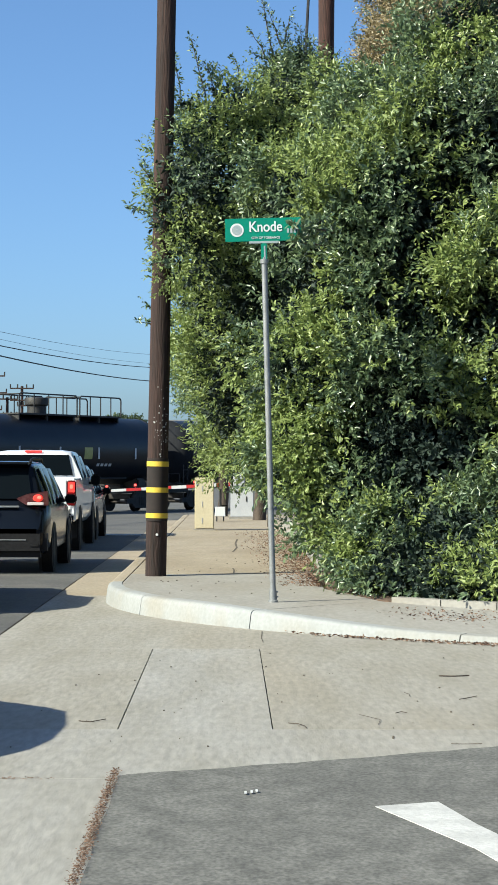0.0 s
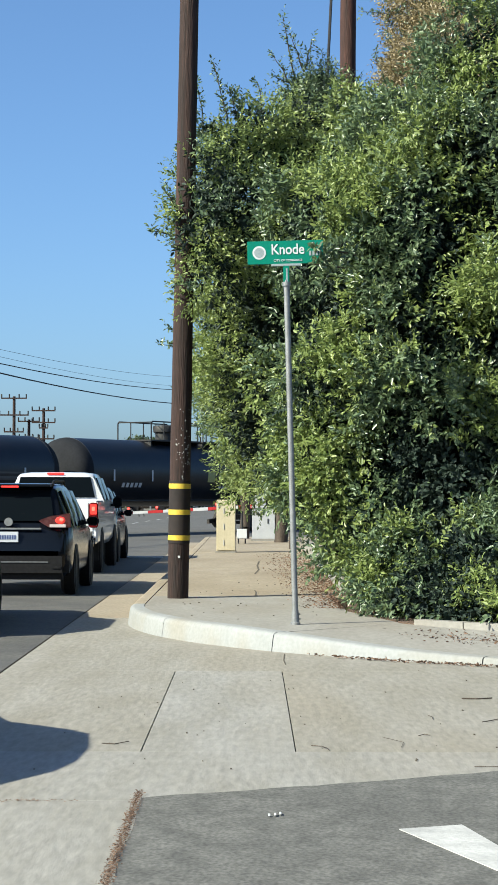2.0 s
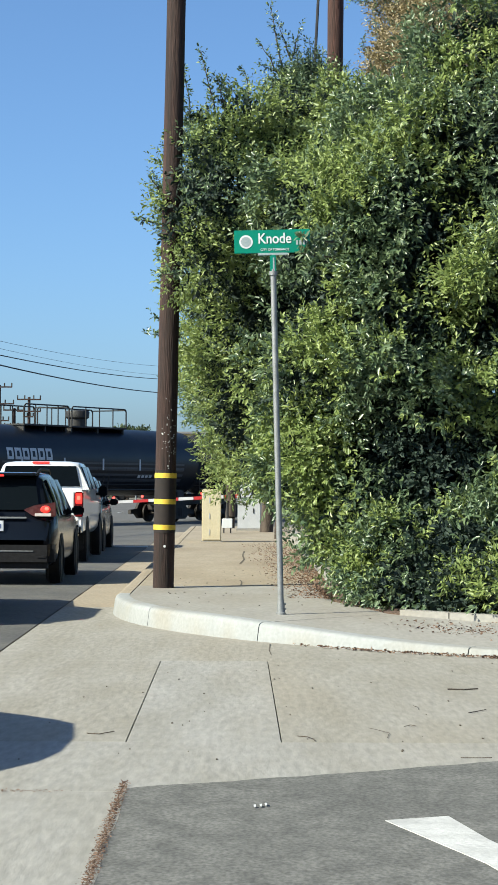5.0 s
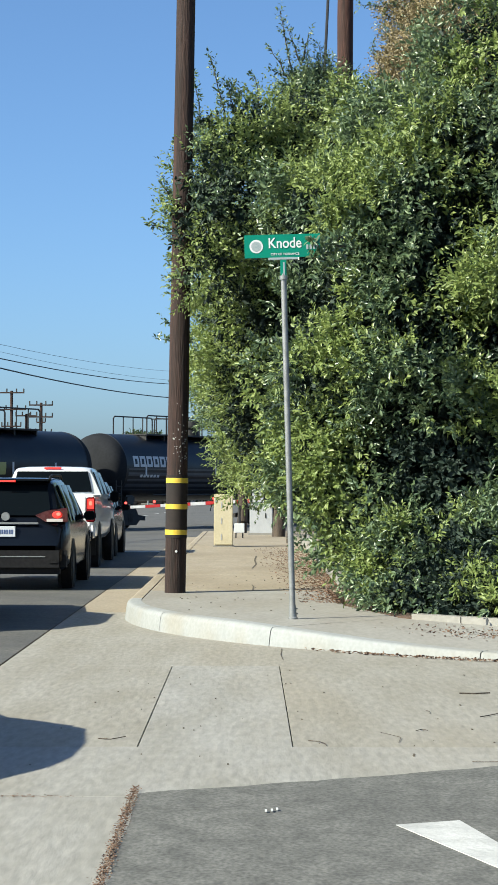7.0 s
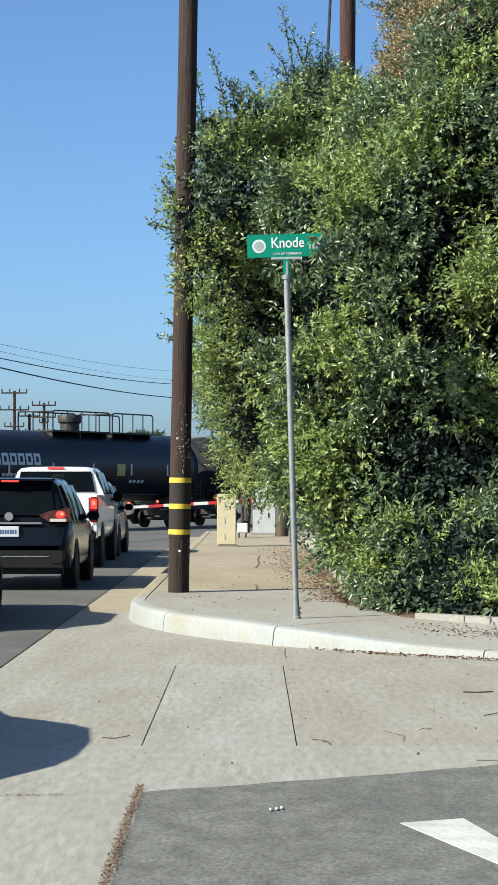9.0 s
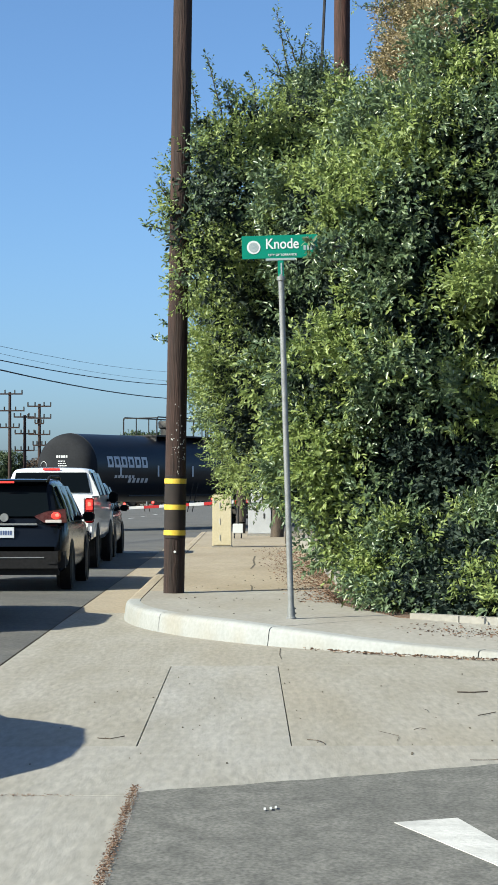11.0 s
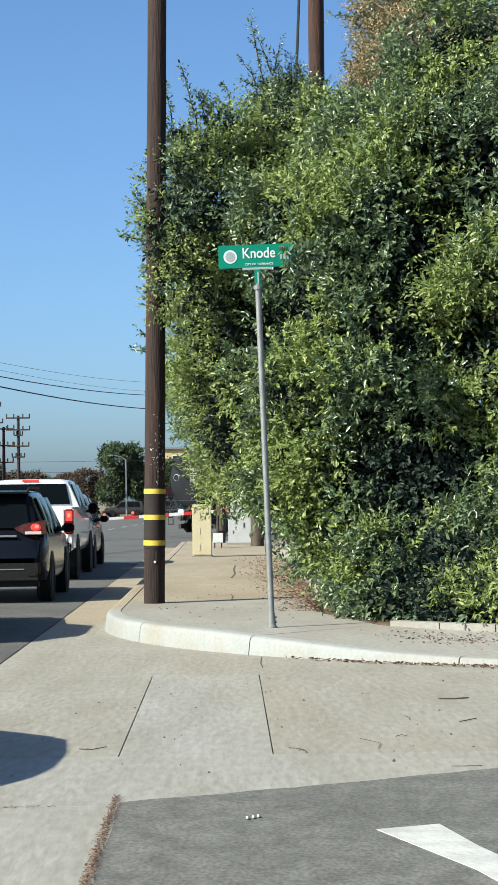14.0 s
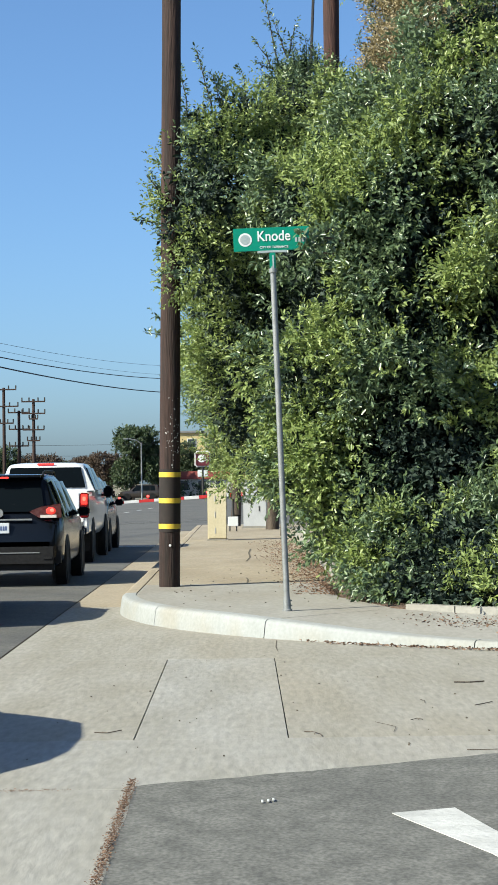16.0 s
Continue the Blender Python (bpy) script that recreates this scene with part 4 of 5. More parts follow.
def wheelset(bogie, y):
    ws = new("wheelset")
    ws.parent = bogie
    ws.matrix_local = pose(0, y, 0.42)
    bm = bmesh.new()
    tube(bm, (-1.05, 0, 0), (1.05, 0, 0), 0.08, n=12)
    for s in (-1, 1):
        prof = [(0.09, s * 0.66), (0.30, s * 0.69), (0.37, s * 0.68), (0.445, s * 0.68), (0.445, s * 0.71), (0.42, s * 0.72), (0.41, s * 0.81), (0.37, s * 0.82), (0.30, s * 0.76), (0.16, s * 0.79), (0.09, s * 0.79)]
        lathe(bm, prof, 32, "X", caps=False)
    part("wheel_and_axle", bm, WHEEL_STEEL, ws, smooth=True)
    bm = bmesh.new()
    for s in (-1, 1):
        box(bm, (s * 1.0, 0, 0), (0.12, 0.12, 0.03), 0.01)
    part("axle_cap", bm, STEEL_DARK, ws)
    return ws


def bogie(c, y):
    b = new("bogie")
    b.parent = c
    b.matrix_local = pose(0, y, 0)
    for s in (-1, 1):
        bm = bmesh.new()
        lo = [(-1.15, 0.36), (-1.15, 0.56), (-0.62, 0.62), (-0.40, 0.94), (0.40, 0.94), (0.62, 0.62), (1.15, 0.56), (1.15, 0.36), (0.75, 0.38), (0.46, 0.16), (-0.46, 0.16), (-0.75, 0.38)]
        va = [bm.verts.new((s * 0.93, py, pz)) for py, pz in lo]
        vb = [bm.verts.new((s * 1.07, py, pz)) for py, pz in lo]
        bm.faces.new(va)
        bm.faces.new(vb[::-1])
        for i in range(12):
            bm.faces.new((va[i], va[(i + 1) % 12], vb[(i + 1) % 12], vb[i]))
        part("side_frame", bm, BOGIE, b)
        bm = bmesh.new()
        for dy in (-0.14, 0.0, 0.14):
            tube(bm, (s * 1.05, dy, 0.30), (s * 1.05, dy, 0.66), 0.055, n=10)
        part("spring_nest", bm, BOGIE, b)
    bm = bmesh.new()
    box(bm, (0, 0, 0.68), (2.1, 0.36, 0.26), 0.03)
    part("bolster", bm, BOGIE, b)
    return [wheelset(b, -0.87), wheelset(b, 0.87)]


def tank_car(lead, style, label):
    """A tank car whose centre is lead metres along the track at the clip's start."""
    c = thing("tank_car", pose(0, 0, 0), label, "tank car", "train of tank cars")
    half, r, zc = style["half"], 1.50, 2.74
    prof = [(0.02, -half), (0.5, -half + 0.015), (0.9, -half + 0.055), (1.12, -half + 0.11), (1.27, -half + 0.19), (1.38, -half + 0.30), (1.45, -half + 0.44), (1.49, -half + 0.60), (r, -half + 0.78)]
    for name, pr, mt in (("tank", [prof[-1]] + [(r, y) for y in (-4.2, -4.19, -1.4, -1.39, 1.4, 1.41, 4.2, 4.21)] + [(r, half - 0.78)], TANK), ("rear_head", prof, TANK_END), ("front_head", [(a, -b) for a, b in prof], TANK_END)):
        bm = bmesh.new()
        lathe(bm, pr, 56, "Y", caps=name != "tank")
        bmesh.ops.translate(bm, verts=bm.verts, vec=(0, 0, zc))
        part(name, bm, mt, c, smooth=True)
    for y in (-half + 0.78, half - 0.78):
        bm = bmesh.new()
        lathe(bm, [(r, y - 0.02), (r + 0.012, y - 0.012), (r + 0.012, y + 0.012), (r, y + 0.02)], 56, "Y", caps=False)
        bmesh.ops.translate(bm, verts=bm.verts, vec=(0, 0, zc))
        part("weld_seam", bm, TANK, c, smooth=True)
    wheels = bogie(c, 1.65 - half) + bogie(c, half - 1.65)
    for s in (-1, 1):
        bm = bmesh.new()
        box(bm, (0, s * (half - 0.75), 1.05), (0.62, 2.9, 0.46), 0.03)
        part("stub_sill", bm, STEEL_DARK, c)
        bm = bmesh.new()
        box(bm, (0, s * (half - 1.65), 1.30), (2.2, 0.7, 0.42), 0.08)
        part("saddle", bm, STEEL_DARK, c)
        bm = bmesh.new()
        box(bm, (0, s * (half + 0.65), 0.90), (0.22, 0.62, 0.26), 0.05)
        part("coupler", bm, BOGIE, c)
        bm = bmesh.new()
        box(bm, (0, s * (half + 0.10), 1.28), (2.7, 0.45, 0.06), 0.01)
        part("end_platform", bm, STEEL_DARK, c)
        for sx in (-1, 1):
            bm = bmesh.new()
            for dx in (0, 0.38):
                pipe(bm, [(sx * (1.40 - 0.02), s * (half - 0.5 + dx), 0.55), (sx * 1.40, s * (half - 0.5 + dx), 2.15)], 0.022)
            for k in range(5):
                tube(bm, (sx * 1.40, s * (half - 0.5), 0.58 + 0.33 * k), (sx * 1.40, s * (half - 0.12), 0.58 + 0.33 * k), 0.018, n=6)
            part("ladder", bm, STEEL_DARK, c)
        bm = bmesh.new()
        pipe(bm, [(-1.35, s * (half + 0.15), 1.3), (-1.35, s * (half + 0.15), 1.72), (1.35, s * (half + 0.15), 1.72), (1.35, s * (half + 0.15), 1.3)], 0.022)
        part("end_rail", bm, STEEL_DARK, c)
    # brake gear on the rear end
    bm = bmesh.new()
    lathe(bm, [(0.17, -0.015), (0.20, -0.015), (0.20, 0.015), (0.17, 0.015), (0.17, -0.015)], 20, "Y", caps=False)
    bmesh.ops.translate(bm, verts=bm.verts, vec=(-1.15, -half - 0.27, 1.60))
    part("brake_wheel", bm, STEEL_DARK, c, "hand brake wheel", smooth=True)
    # top walkway, valve housing and rails
    fl = style["flip"]
    span = [sorted((fl * a, fl * b)) for a, b in ((-2.3, 1.75), (1.95, 5.05))]
    ty, top = 0.0, zc + r
    for ya, yb in span:
        bm = bmesh.new()
        box(bm, (0, (ya + yb) / 2, top), (1.9, yb - ya, 0.07), 0.01)
        for y in (ya + 0.1, (ya + yb) / 2, yb - 0.1):
            box(bm, (0, y, top - 0.13), (1.7, 0.08, 0.26), 0)
        part("walkway", bm, STEEL_DARK, c)
        for sx in (-1, 1):
            bm = bmesh.new()
            x = sx * 0.93
            z1 = top + 0.86
            pipe(bm, [(x, ya, top), (x, ya, z1 - 0.1), (x, ya + 0.1, z1), (x, yb - 0.1, z1), (x, yb, z1 - 0.1), (x, yb, top)], 0.032)
            for k in range(1, 4):
                y = ya + (yb - ya) * k / 4
                tube(bm, (x, y, top), (x, y, z1), 0.026, n=6)
            part("guard_rail", bm, STEEL_DARK, c)
        bm = bmesh.new()
        y = ya if fl > 0 else yb
        pipe(bm, [(-0.93, y, top + 0.82), (0.93, y, top + 0.82)], 0.028)
        part("end_bar", bm, STEEL_DARK, c)
    bm = bmesh.new()
    lathe(bm, [(0.42, 0), (0.42, 0.35), (0.52, 0.42), (0.54, 0.66), (0.50, 0.72), (0.02, 0.76)], 24)
    bmesh.ops.translate(bm, verts=bm.verts, vec=(0, 0.1 * fl, top + 0.02))
    part("valve_housing", bm, STEEL_DARK, c, smooth=True)
    # side ladder, piping and marks on the flanks
    for s in (-1, 1):
        bm = bmesh.new()
        for dy in (-0.2, 0.2):
            pipe(bm, [(s * 1.20, ty + dy, 0.75), (s * 1.54, ty + dy, 2.1)], 0.022)
        part("side_ladder", bm, STEEL_DARK, c)
        bm = bmesh.new()
        pipe(bm, [(s * 1.25, -5.0, 1.52), (s * 1.25, 5.0, 1.52)], 0.03)
        part("hand_rail", bm, STEEL_DARK, c)
        for yk in (-5.9, -3.0, -0.2, 2.6, 5.4):
            bm = bmesh.new()
            box(bm, (s * 1.507, yk, 2.62), (0.01, 0.11, 0.50), 0)
            part("reflector_strip", bm, DECAL_WHITE, c)
        def decal(name, mt, ya, yb, za, zb, lb="", lift=0.007):
            """A thin plate that lies on the tank's curve."""
            b3 = bmesh.new()
            a0, a1 = math.asin((za - zc) / r), math.asin((zb - zc) / r)
            g = [[b3.verts.new((s * (r + lift) * math.cos(a0 + (a1 - a0) * j / 4), y, zc + (r + lift) * math.sin(a0 + (a1 - a0) * j / 4))) for y in (ya, yb)] for j in range(5)]
            for j in range(4):
                b3.faces.new((g[j][0], g[j][1], g[j + 1][1], g[j + 1][0]))
            return part(name, b3, mt, c, lb)
        for k in range(0 if style["jacket"] else 5):
            decal("stencil_bar", DECAL_WHITE, -5.2 + 0.32 * k, -5.0 + 0.32 * k, 2.10, 2.30)
        for k in range(4):
            decal("stencil_bar", DECAL_WHITE, 2.6 + 0.30 * k, 2.8 + 0.30 * k, 2.05, 2.17)
        if style["mark"]:
            for k in range(6):
                y0 = -6.85 + 0.52 * k
                for ya, yb, za, zb in ((0.0, 0.12, 2.76, 3.24), (0.30, 0.42, 2.76, 3.24), (0.12, 0.30, 3.12, 3.24), (0.12, 0.30, 2.76, 2.88)):
                    decal("emblem_block", DECAL_WHITE, y0 + ya, y0 + yb, za, zb)
            for k in range(6):
                decal("stencil_bar", DECAL_WHITE, -6.3 + 0.26 * k, -6.12 + 0.26 * k, 2.30, 2.42)
        if style["placard"]:
            decal("placard", DECAL_YELLOW, 1.55, 2.15, 2.36, 2.86, "dull yellow placard")
        if style["jacket"]:
            for ya, yb in ((-7.2, -3.9), (-3.2, -0.5), (-0.48, 1.6), (1.62, 3.7), (3.72, 6.2)):
                decal("jacket_panel", JACKET, ya, yb, 1.72, 2.70, "dull grey steel jacket panel", lift=0.003)
    # stencilled data and marker on the rear head
    if style["data"]:
        bm = bmesh.new()
        box(bm, (0.0, -half - 0.85, 1.15), (0.32, 0.16, 0.34), 0.04)
        part("end_marker", bm, SIGN_WHITE, c, "white end-of-train marker box")
        for k, (xa, zz, w) in enumerate(((-0.15, 3.22, 0.62), (-0.05, 3.02, 0.40), (-0.05, 2.92, 0.44), (-0.05, 2.82, 0.48), (-0.05, 2.72, 0.30), (-0.05, 2.62, 0.40))):
            for i in range(5):
                xx = xa + w * (i + 0.5) / 5
                yq = -half + 0.02 + 0.07 * (xx * xx + (zz - zc) ** 2) - 0.02
                bm = bmesh.new()
                box(bm, (xx, yq, zz), (w / 5 * 0.7, 0.03, 0.10 if k == 0 else 0.045), 0)
                part("stencil_bar", bm, DECAL_WHITE, c)
        bm = bmesh.new()
        lathe(bm, [(0.15, -0.02), (0.17, 0), (0.15, 0.02)], 16, "Y", caps=False)
        bmesh.ops.translate(bm, verts=bm.verts, vec=(-0.85, -half + 0.035, 2.85))
        part("stencil_ring", bm, DECAL_WHITE, c)
    return c, wheels, lead


E0 = -4.7
TRAIN = [tank_car(E0 + CAR_LEN, dict(half=8.15, flip=1, mark=False, placard=True, jacket=False, data=False), "black railway tank car with a dusty grey end"),
         tank_car(E0, dict(half=8.15, flip=1, mark=False, placard=True, jacket=False, data=False), "black railway tank car with a yellow placard"),
         tank_car(E0 - CAR_LEN, dict(half=8.15, flip=-1, mark=True, placard=False, jacket=True, data=False), "black railway tank car with large white marking and grey jacket"),
         tank_car(E0 - 2 * CAR_LEN - 0.4, dict(half=8.4, flip=1, mark=True, placard=True, jacket=False, data=True), "black railway tank car, last of the train, with white marking")]

# ---- hedge and trees ----
def leaf_mesh(name, pos, axis, size, width, material, rng, parent, droop=0.25, label="", kind="stuff", face=None):
    """Many small folded leaves as one mesh: pos, axis (n x 3), size (n)."""
    n = len(pos)
    ax = axis / np.linalg.norm(axis, axis=1)[:, None]
    tmp = rng.normal(size=(n, 3)) * (1.0 if face is None else 0.62)
    if face is not None:
        tmp += face
    side = np.cross(ax, tmp)
    side /= np.linalg.norm(side, axis=1)[:, None]
    nrm = np.cross(side, ax)
    flip = np.where(nrm[:, 2] < 0, -1.0, 1.0)[:, None]
    nrm, side = nrm * flip, side * flip
    L = size[:, None]
    W = L * width * rng.uniform(0.8, 1.2, size=(n, 1))
    fold = 0.25
    v = np.empty((n, 6, 3))
    v[:, 0] = pos
    v[:, 3] = pos + ax * L - nrm * L * droop * rng.uniform(0, 1, size=(n, 1))
    for k, f, w in ((1, 0.34, 0.5), (2, 0.72, 0.38)):
        v[:, k] = pos + ax * L * f + side * W * w + nrm * W * fold * w
        v[:, 6 - k] = pos + ax * L * f - side * W * w + nrm * W * fold * w
    base = (np.arange(n) * 6)[:, None]
    loops = (base + np.array([[0, 1, 2, 3, 0, 3, 4, 5]])).astype(np.int32).ravel()
    me = bpy.data.meshes.new(name)
    me.vertices.add(n * 6)
    me.vertices.foreach_set("co", v.astype(np.float32).ravel())
    me.loops.add(n * 8)
    me.loops.foreach_set("vertex_index", loops)
    me.polygons.add(n * 2)
    me.polygons.foreach_set("loop_start", np.arange(n * 2, dtype=np.int32) * 4)
    me.polygons.foreach_set("loop_total", np.full(n * 2, 4, dtype=np.int32))
    me.update(calc_edges=True)
    me.materials.append(material)
    ob = new(name, me)
    ob.parent = parent
    return tagged(ob, label, kind=kind)


def wobble(p, f, seed):
    """Cheap smooth noise at points p, from sums of sines."""
    r = np.random.RandomState(seed)
    out = np.zeros(len(p))
    for _ in range(6):
        k = r.normal(size=3) * f
        out += np.sin(p @ k + r.uniform(0, 6.28))
    return out / 2.4


def lobes_surface(lobes, count, rng, depth, inset=0.0):
    """Points and outward normals on the joined outside of ellipsoids (x, y, z, rx, ry, rz)."""
    A = np.array(lobes, float)
    w = (A[:, 3] * A[:, 4] * A[:, 5]) ** (2 / 3)
    idx = rng.choice(len(A), size=count, p=w / w.sum())
    d = rng.normal(size=(count, 3))
    d /= np.linalg.norm(d, axis=1)[:, None]
    c, r = A[idx, :3], A[idx, 3:]
    bump = 1 + 0.12 * wobble(c + d * r, 2.2, 5) + 0.08 * wobble(c + d * r, 6.0, 6)
    rad = (bump - inset - depth * rng.uniform(0, 1, count) ** 2)[:, None]
    p = c + d * r * rad
    nrm = d / r
    nrm /= np.linalg.norm(nrm, axis=1)[:, None]
    keep = p[:, 2] > 0.22
    if inset == 0.0:
        keep &= wobble(p, 2.3, 9) + 0.6 * wobble(p, 5.0, 10) > -0.88
    for j in range(len(A)):
        q = ((p - A[j, :3]) / A[j, 3:])
        keep &= ~((np.einsum("ij,ij->i", q, q) < (0.80 - inset) ** 2) & (idx != j))
    return p[keep], nrm[keep]


def sprigs(p, nrm, rng, per, length, leaf, up=0.45, spread=0.5):
    """Leaves set along short twigs that start at p and point outward and up."""
    n = len(p)
    t = nrm + np.array([0, 0, up]) + rng.normal(size=(n, 3)) * spread
    t /= np.linalg.norm(t, axis=1)[:, None]
    ln = length * rng.uniform(0.5, 1.3, size=n)
    pos, axs, siz, fac = [], [], [], []
    f0 = nrm * 0.45 + np.array([0, 0, 0.3]) + np.array(sun_dir) * 0.55
    for k in range(per):
        f = (k + 0.5) / per
        o = rng.normal(size=(n, 3))
        o -= t * np.einsum("ij,ij->i", o, t)[:, None]
        o /= np.linalg.norm(o, axis=1)[:, None]
        pos.append(p + t * (ln * f)[:, None])
        axs.append(t * (0.35 + 0.5 * f) + o * (1.0 - 0.55 * f) + np.array([0, 0, -0.12]))
        fac.append(f0)
        siz.append(leaf * rng.uniform(0.7, 1.25, size=n) * (1.05 - 0.35 * f))
    return np.concatenate(pos), np.concatenate(axs), np.concatenate(siz), np.concatenate(fac)


def woody(bm, p, q, r0, r1, rng, n=5, wander=0.08, sides=8):
    p, q = Vector(p), Vector(q)
    last, lr = p, r0
    for i in range(1, n + 1):
        f = i / n
        o = p.lerp(q, f) + Vector((rng.uniform(-1, 1), rng.uniform(-1, 1), 0)) * wander * (1 if i < n else 0)
        r = r0 + (r1 - r0) * f
        tube(bm, last, o, lr, r, n=sides, caps=False)
        last, lr = o, r


def clumps(lobes, count, per, rng, hollows, radius):
    """Twig roots gathered in rounded clumps on the lobes, with deep hollows left between them."""
    c, n = lobes_surface(lobes, count, rng, 0.14, 0.05)
    keep = (n[:, 1] < 0.5) | (rng.uniform(size=len(c)) < 0.25)
    keep &= wobble(c, 2.0, 9) + 0.5 * wobble(c, 4.5, 10) > -1.35
    for x, y, z, r in hollows:
        keep &= np.linalg.norm((c - (x, y, z)) * (1, 0.55, 1), axis=1) > r * rng.uniform(0.6, 1.0, len(c))
    c, n = c[keep], n[keep]
    m = len(c)
    r = radius * rng.uniform(0.6, 1.35, m)
    k = np.repeat(np.arange(m), np.maximum(6, (per * (r / radius) ** 2).astype(int)))
    d = rng.normal(size=(len(k), 3)) + n[k] * 0.75
    d /= np.linalg.norm(d, axis=1)[:, None]
    p = c[k] + d * (r[k] * rng.uniform(0.35, 1.0, len(k)) ** 0.6)[:, None] * (1.15, 1.0, 0.85)
    ok = p[:, 2] > 0.24
    return p[ok], (d * 0.7 + n[k] * 0.5)[ok], k[ok]


def hedge_tree(name, lobes, stems, seed, count, core, new_share, label, category, leaf=0.060, young=LEAF_NEW, mature=LEAF, shoots=(), hollows=(), tips=(), per=24, radius=0.26):
    rng = np.random.RandomState(seed)
    prng = random.Random(seed)
    t = thing(name, pose(0, 0, 0), label, category, "hedge along the sidewalk")
    for sx, sy in stems:
        bm = bmesh.new()
        near = sorted((l for l in lobes if l[3] >= 0.4 or len(lobes) < 5), key=lambda l: (l[0] - sx) ** 2 + (l[1] - sy) ** 2)[:5]
        woody(bm, (sx, sy, 0.15), (sx + 0.1, sy + 0.1, 1.6), 0.055, 0.04, prng)
        for l in near:
            woody(bm, (sx + 0.1, sy + 0.1, min(1.6, l[2])), (l[0], l[1], l[2] + 0.3 * l[5]), 0.03, 0.008, prng)
        part("stem", bm, BARK, t)
    p, nr, k = clumps(lobes, count, per, rng, hollows, radius)
    g = wobble(p, 2.3, seed + 40) + 0.7 * wobble(p, 5.5, seed + 41) + 0.9 * rng.uniform(-1, 1, k.max() + 1)[k]
    for x, y, z, r in tips:
        g += 1.5 * np.exp(-(np.linalg.norm((p - (x, y, z)) * (1, 0.5, 1), axis=1) / r) ** 2)
    young_mask = g > np.quantile(g, 1 - new_share)
    for nm, mt, msk, n_leaf, ln, lf in (("foliage", mature, ~young_mask, 8, 0.24, leaf), ("young_foliage", young, young_mask, 9, 0.26, leaf * 0.95)):
        a, b, c, d = sprigs(p[msk], nr[msk], rng, n_leaf, ln, lf)
        leaf_mesh(nm, a, b, c, 0.40, mt, rng, t, face=d)
    # inner leaves fill the crown, their colour darkened to stand for its inner shade
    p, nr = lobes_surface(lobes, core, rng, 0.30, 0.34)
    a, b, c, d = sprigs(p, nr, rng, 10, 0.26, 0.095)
    leaf_mesh("shaded_inner_foliage", a, b, c, 0.55, LEAF_CORE_SHADE, rng, t, face=d)
    if shoots:
        bm = bmesh.new()
        P, T = [], []
        for (x0, y0, z0), (x1, y1, z1) in shoots:
            woody(bm, (x0, y0, z0), (x1, y1, z1), 0.012, 0.003, prng, 4, 0.02, 5)
            k = int(12 * math.dist((x0, y0, z0), (x1, y1, z1)) / 0.5)
            for i in range(k):
                f = (i + 0.5) / k
                P.append(Vector((x0, y0, z0)).lerp(Vector((x1, y1, z1)), f))
                T.append(Vector((x1 - x0, y1 - y0, z1 - z0)).normalized() * 0.6 + Vector((prng.gauss(0, 0.5), prng.gauss(0, 0.5), 0.1)))
        part("shoot_wood", bm, BARK, t, kind="stuff")
        a, b, c, d = sprigs(np.array(P), np.array(T), rng, 6, 0.14, leaf, up=0.2, spread=0.2)
        leaf_mesh("shoot_leaves", a, b, c, 0.42, mature, rng, t, face=d)
    return t


def at(px, py, y):
    """World place of a lobe given by bearing (hundredths of a radian right, up of level) and distance."""
    return (px * y / 100, y, 1.5 + py * y / 100)


def ball(b, e, y, r):
    return (*at(b, e, y), r)


def lobe(b, e, y, r, ry=None, rz=None):
    x, y, z = at(b, e, y)
    return (x, y, z, r, ry or r, rz or r)


overhang = [lobe(-0.3, 14.6, 25.9, 0.88), lobe(0.65, 15.0, 26.2, 0.90), lobe(-0.2, 8.6, 26.0, 0.60), lobe(0.45, 5.2, 26.2, 0.70), lobe(1.65, 2.4, 26.4, 0.62),
            lobe(2.9, 15.8, 26.6, 0.70), lobe(-1.1, 16.3, 25.6, 0.45), lobe(0.5, 16.6, 26.0, 0.5), lobe(1.9, 12.0, 26.2, 1.0), lobe(1.9, 7.5, 26.2, 0.95), lobe(-3.0, 12.3, 24.35, 0.22), lobe(-2.3, 14.2, 24.40, 0.31), lobe(-2.1, 11.0, 24.45, 0.28), lobe(-2.1, 16.0, 24.55, 0.26), lobe(-2.6, 13.2, 24.35, 0.2), lobe(-1.6, 13.0, 24.9, 0.5),
            lobe(2.0, 2.8, 31.0, 0.9), lobe(1.2, 7.0, 31.0, 1.3), lobe(2.0, 12.0, 31.0, 1.5), lobe(2.2, 3.4, 37.0, 1.2), lobe(1.8, 7.0, 37.0, 1.7), lobe(2.4, 4.4, 44.0, 1.6), lobe(2.6, 2.4, 29.0, 1.1), lobe(2.2, 3.8, 52.0, 1.7), lobe(2.2, 7.0, 52.0, 2.2),
            lobe(2.4, 18.5, 26.3, 0.42), lobe(-0.6, 17.9, 26.0, 0.42), lobe(-2.2, 17.3, 25.6, 0.32), lobe(4.6, 18.3, 26.4, 0.48), lobe(0.1, 2.9, 26.6, 0.42)]
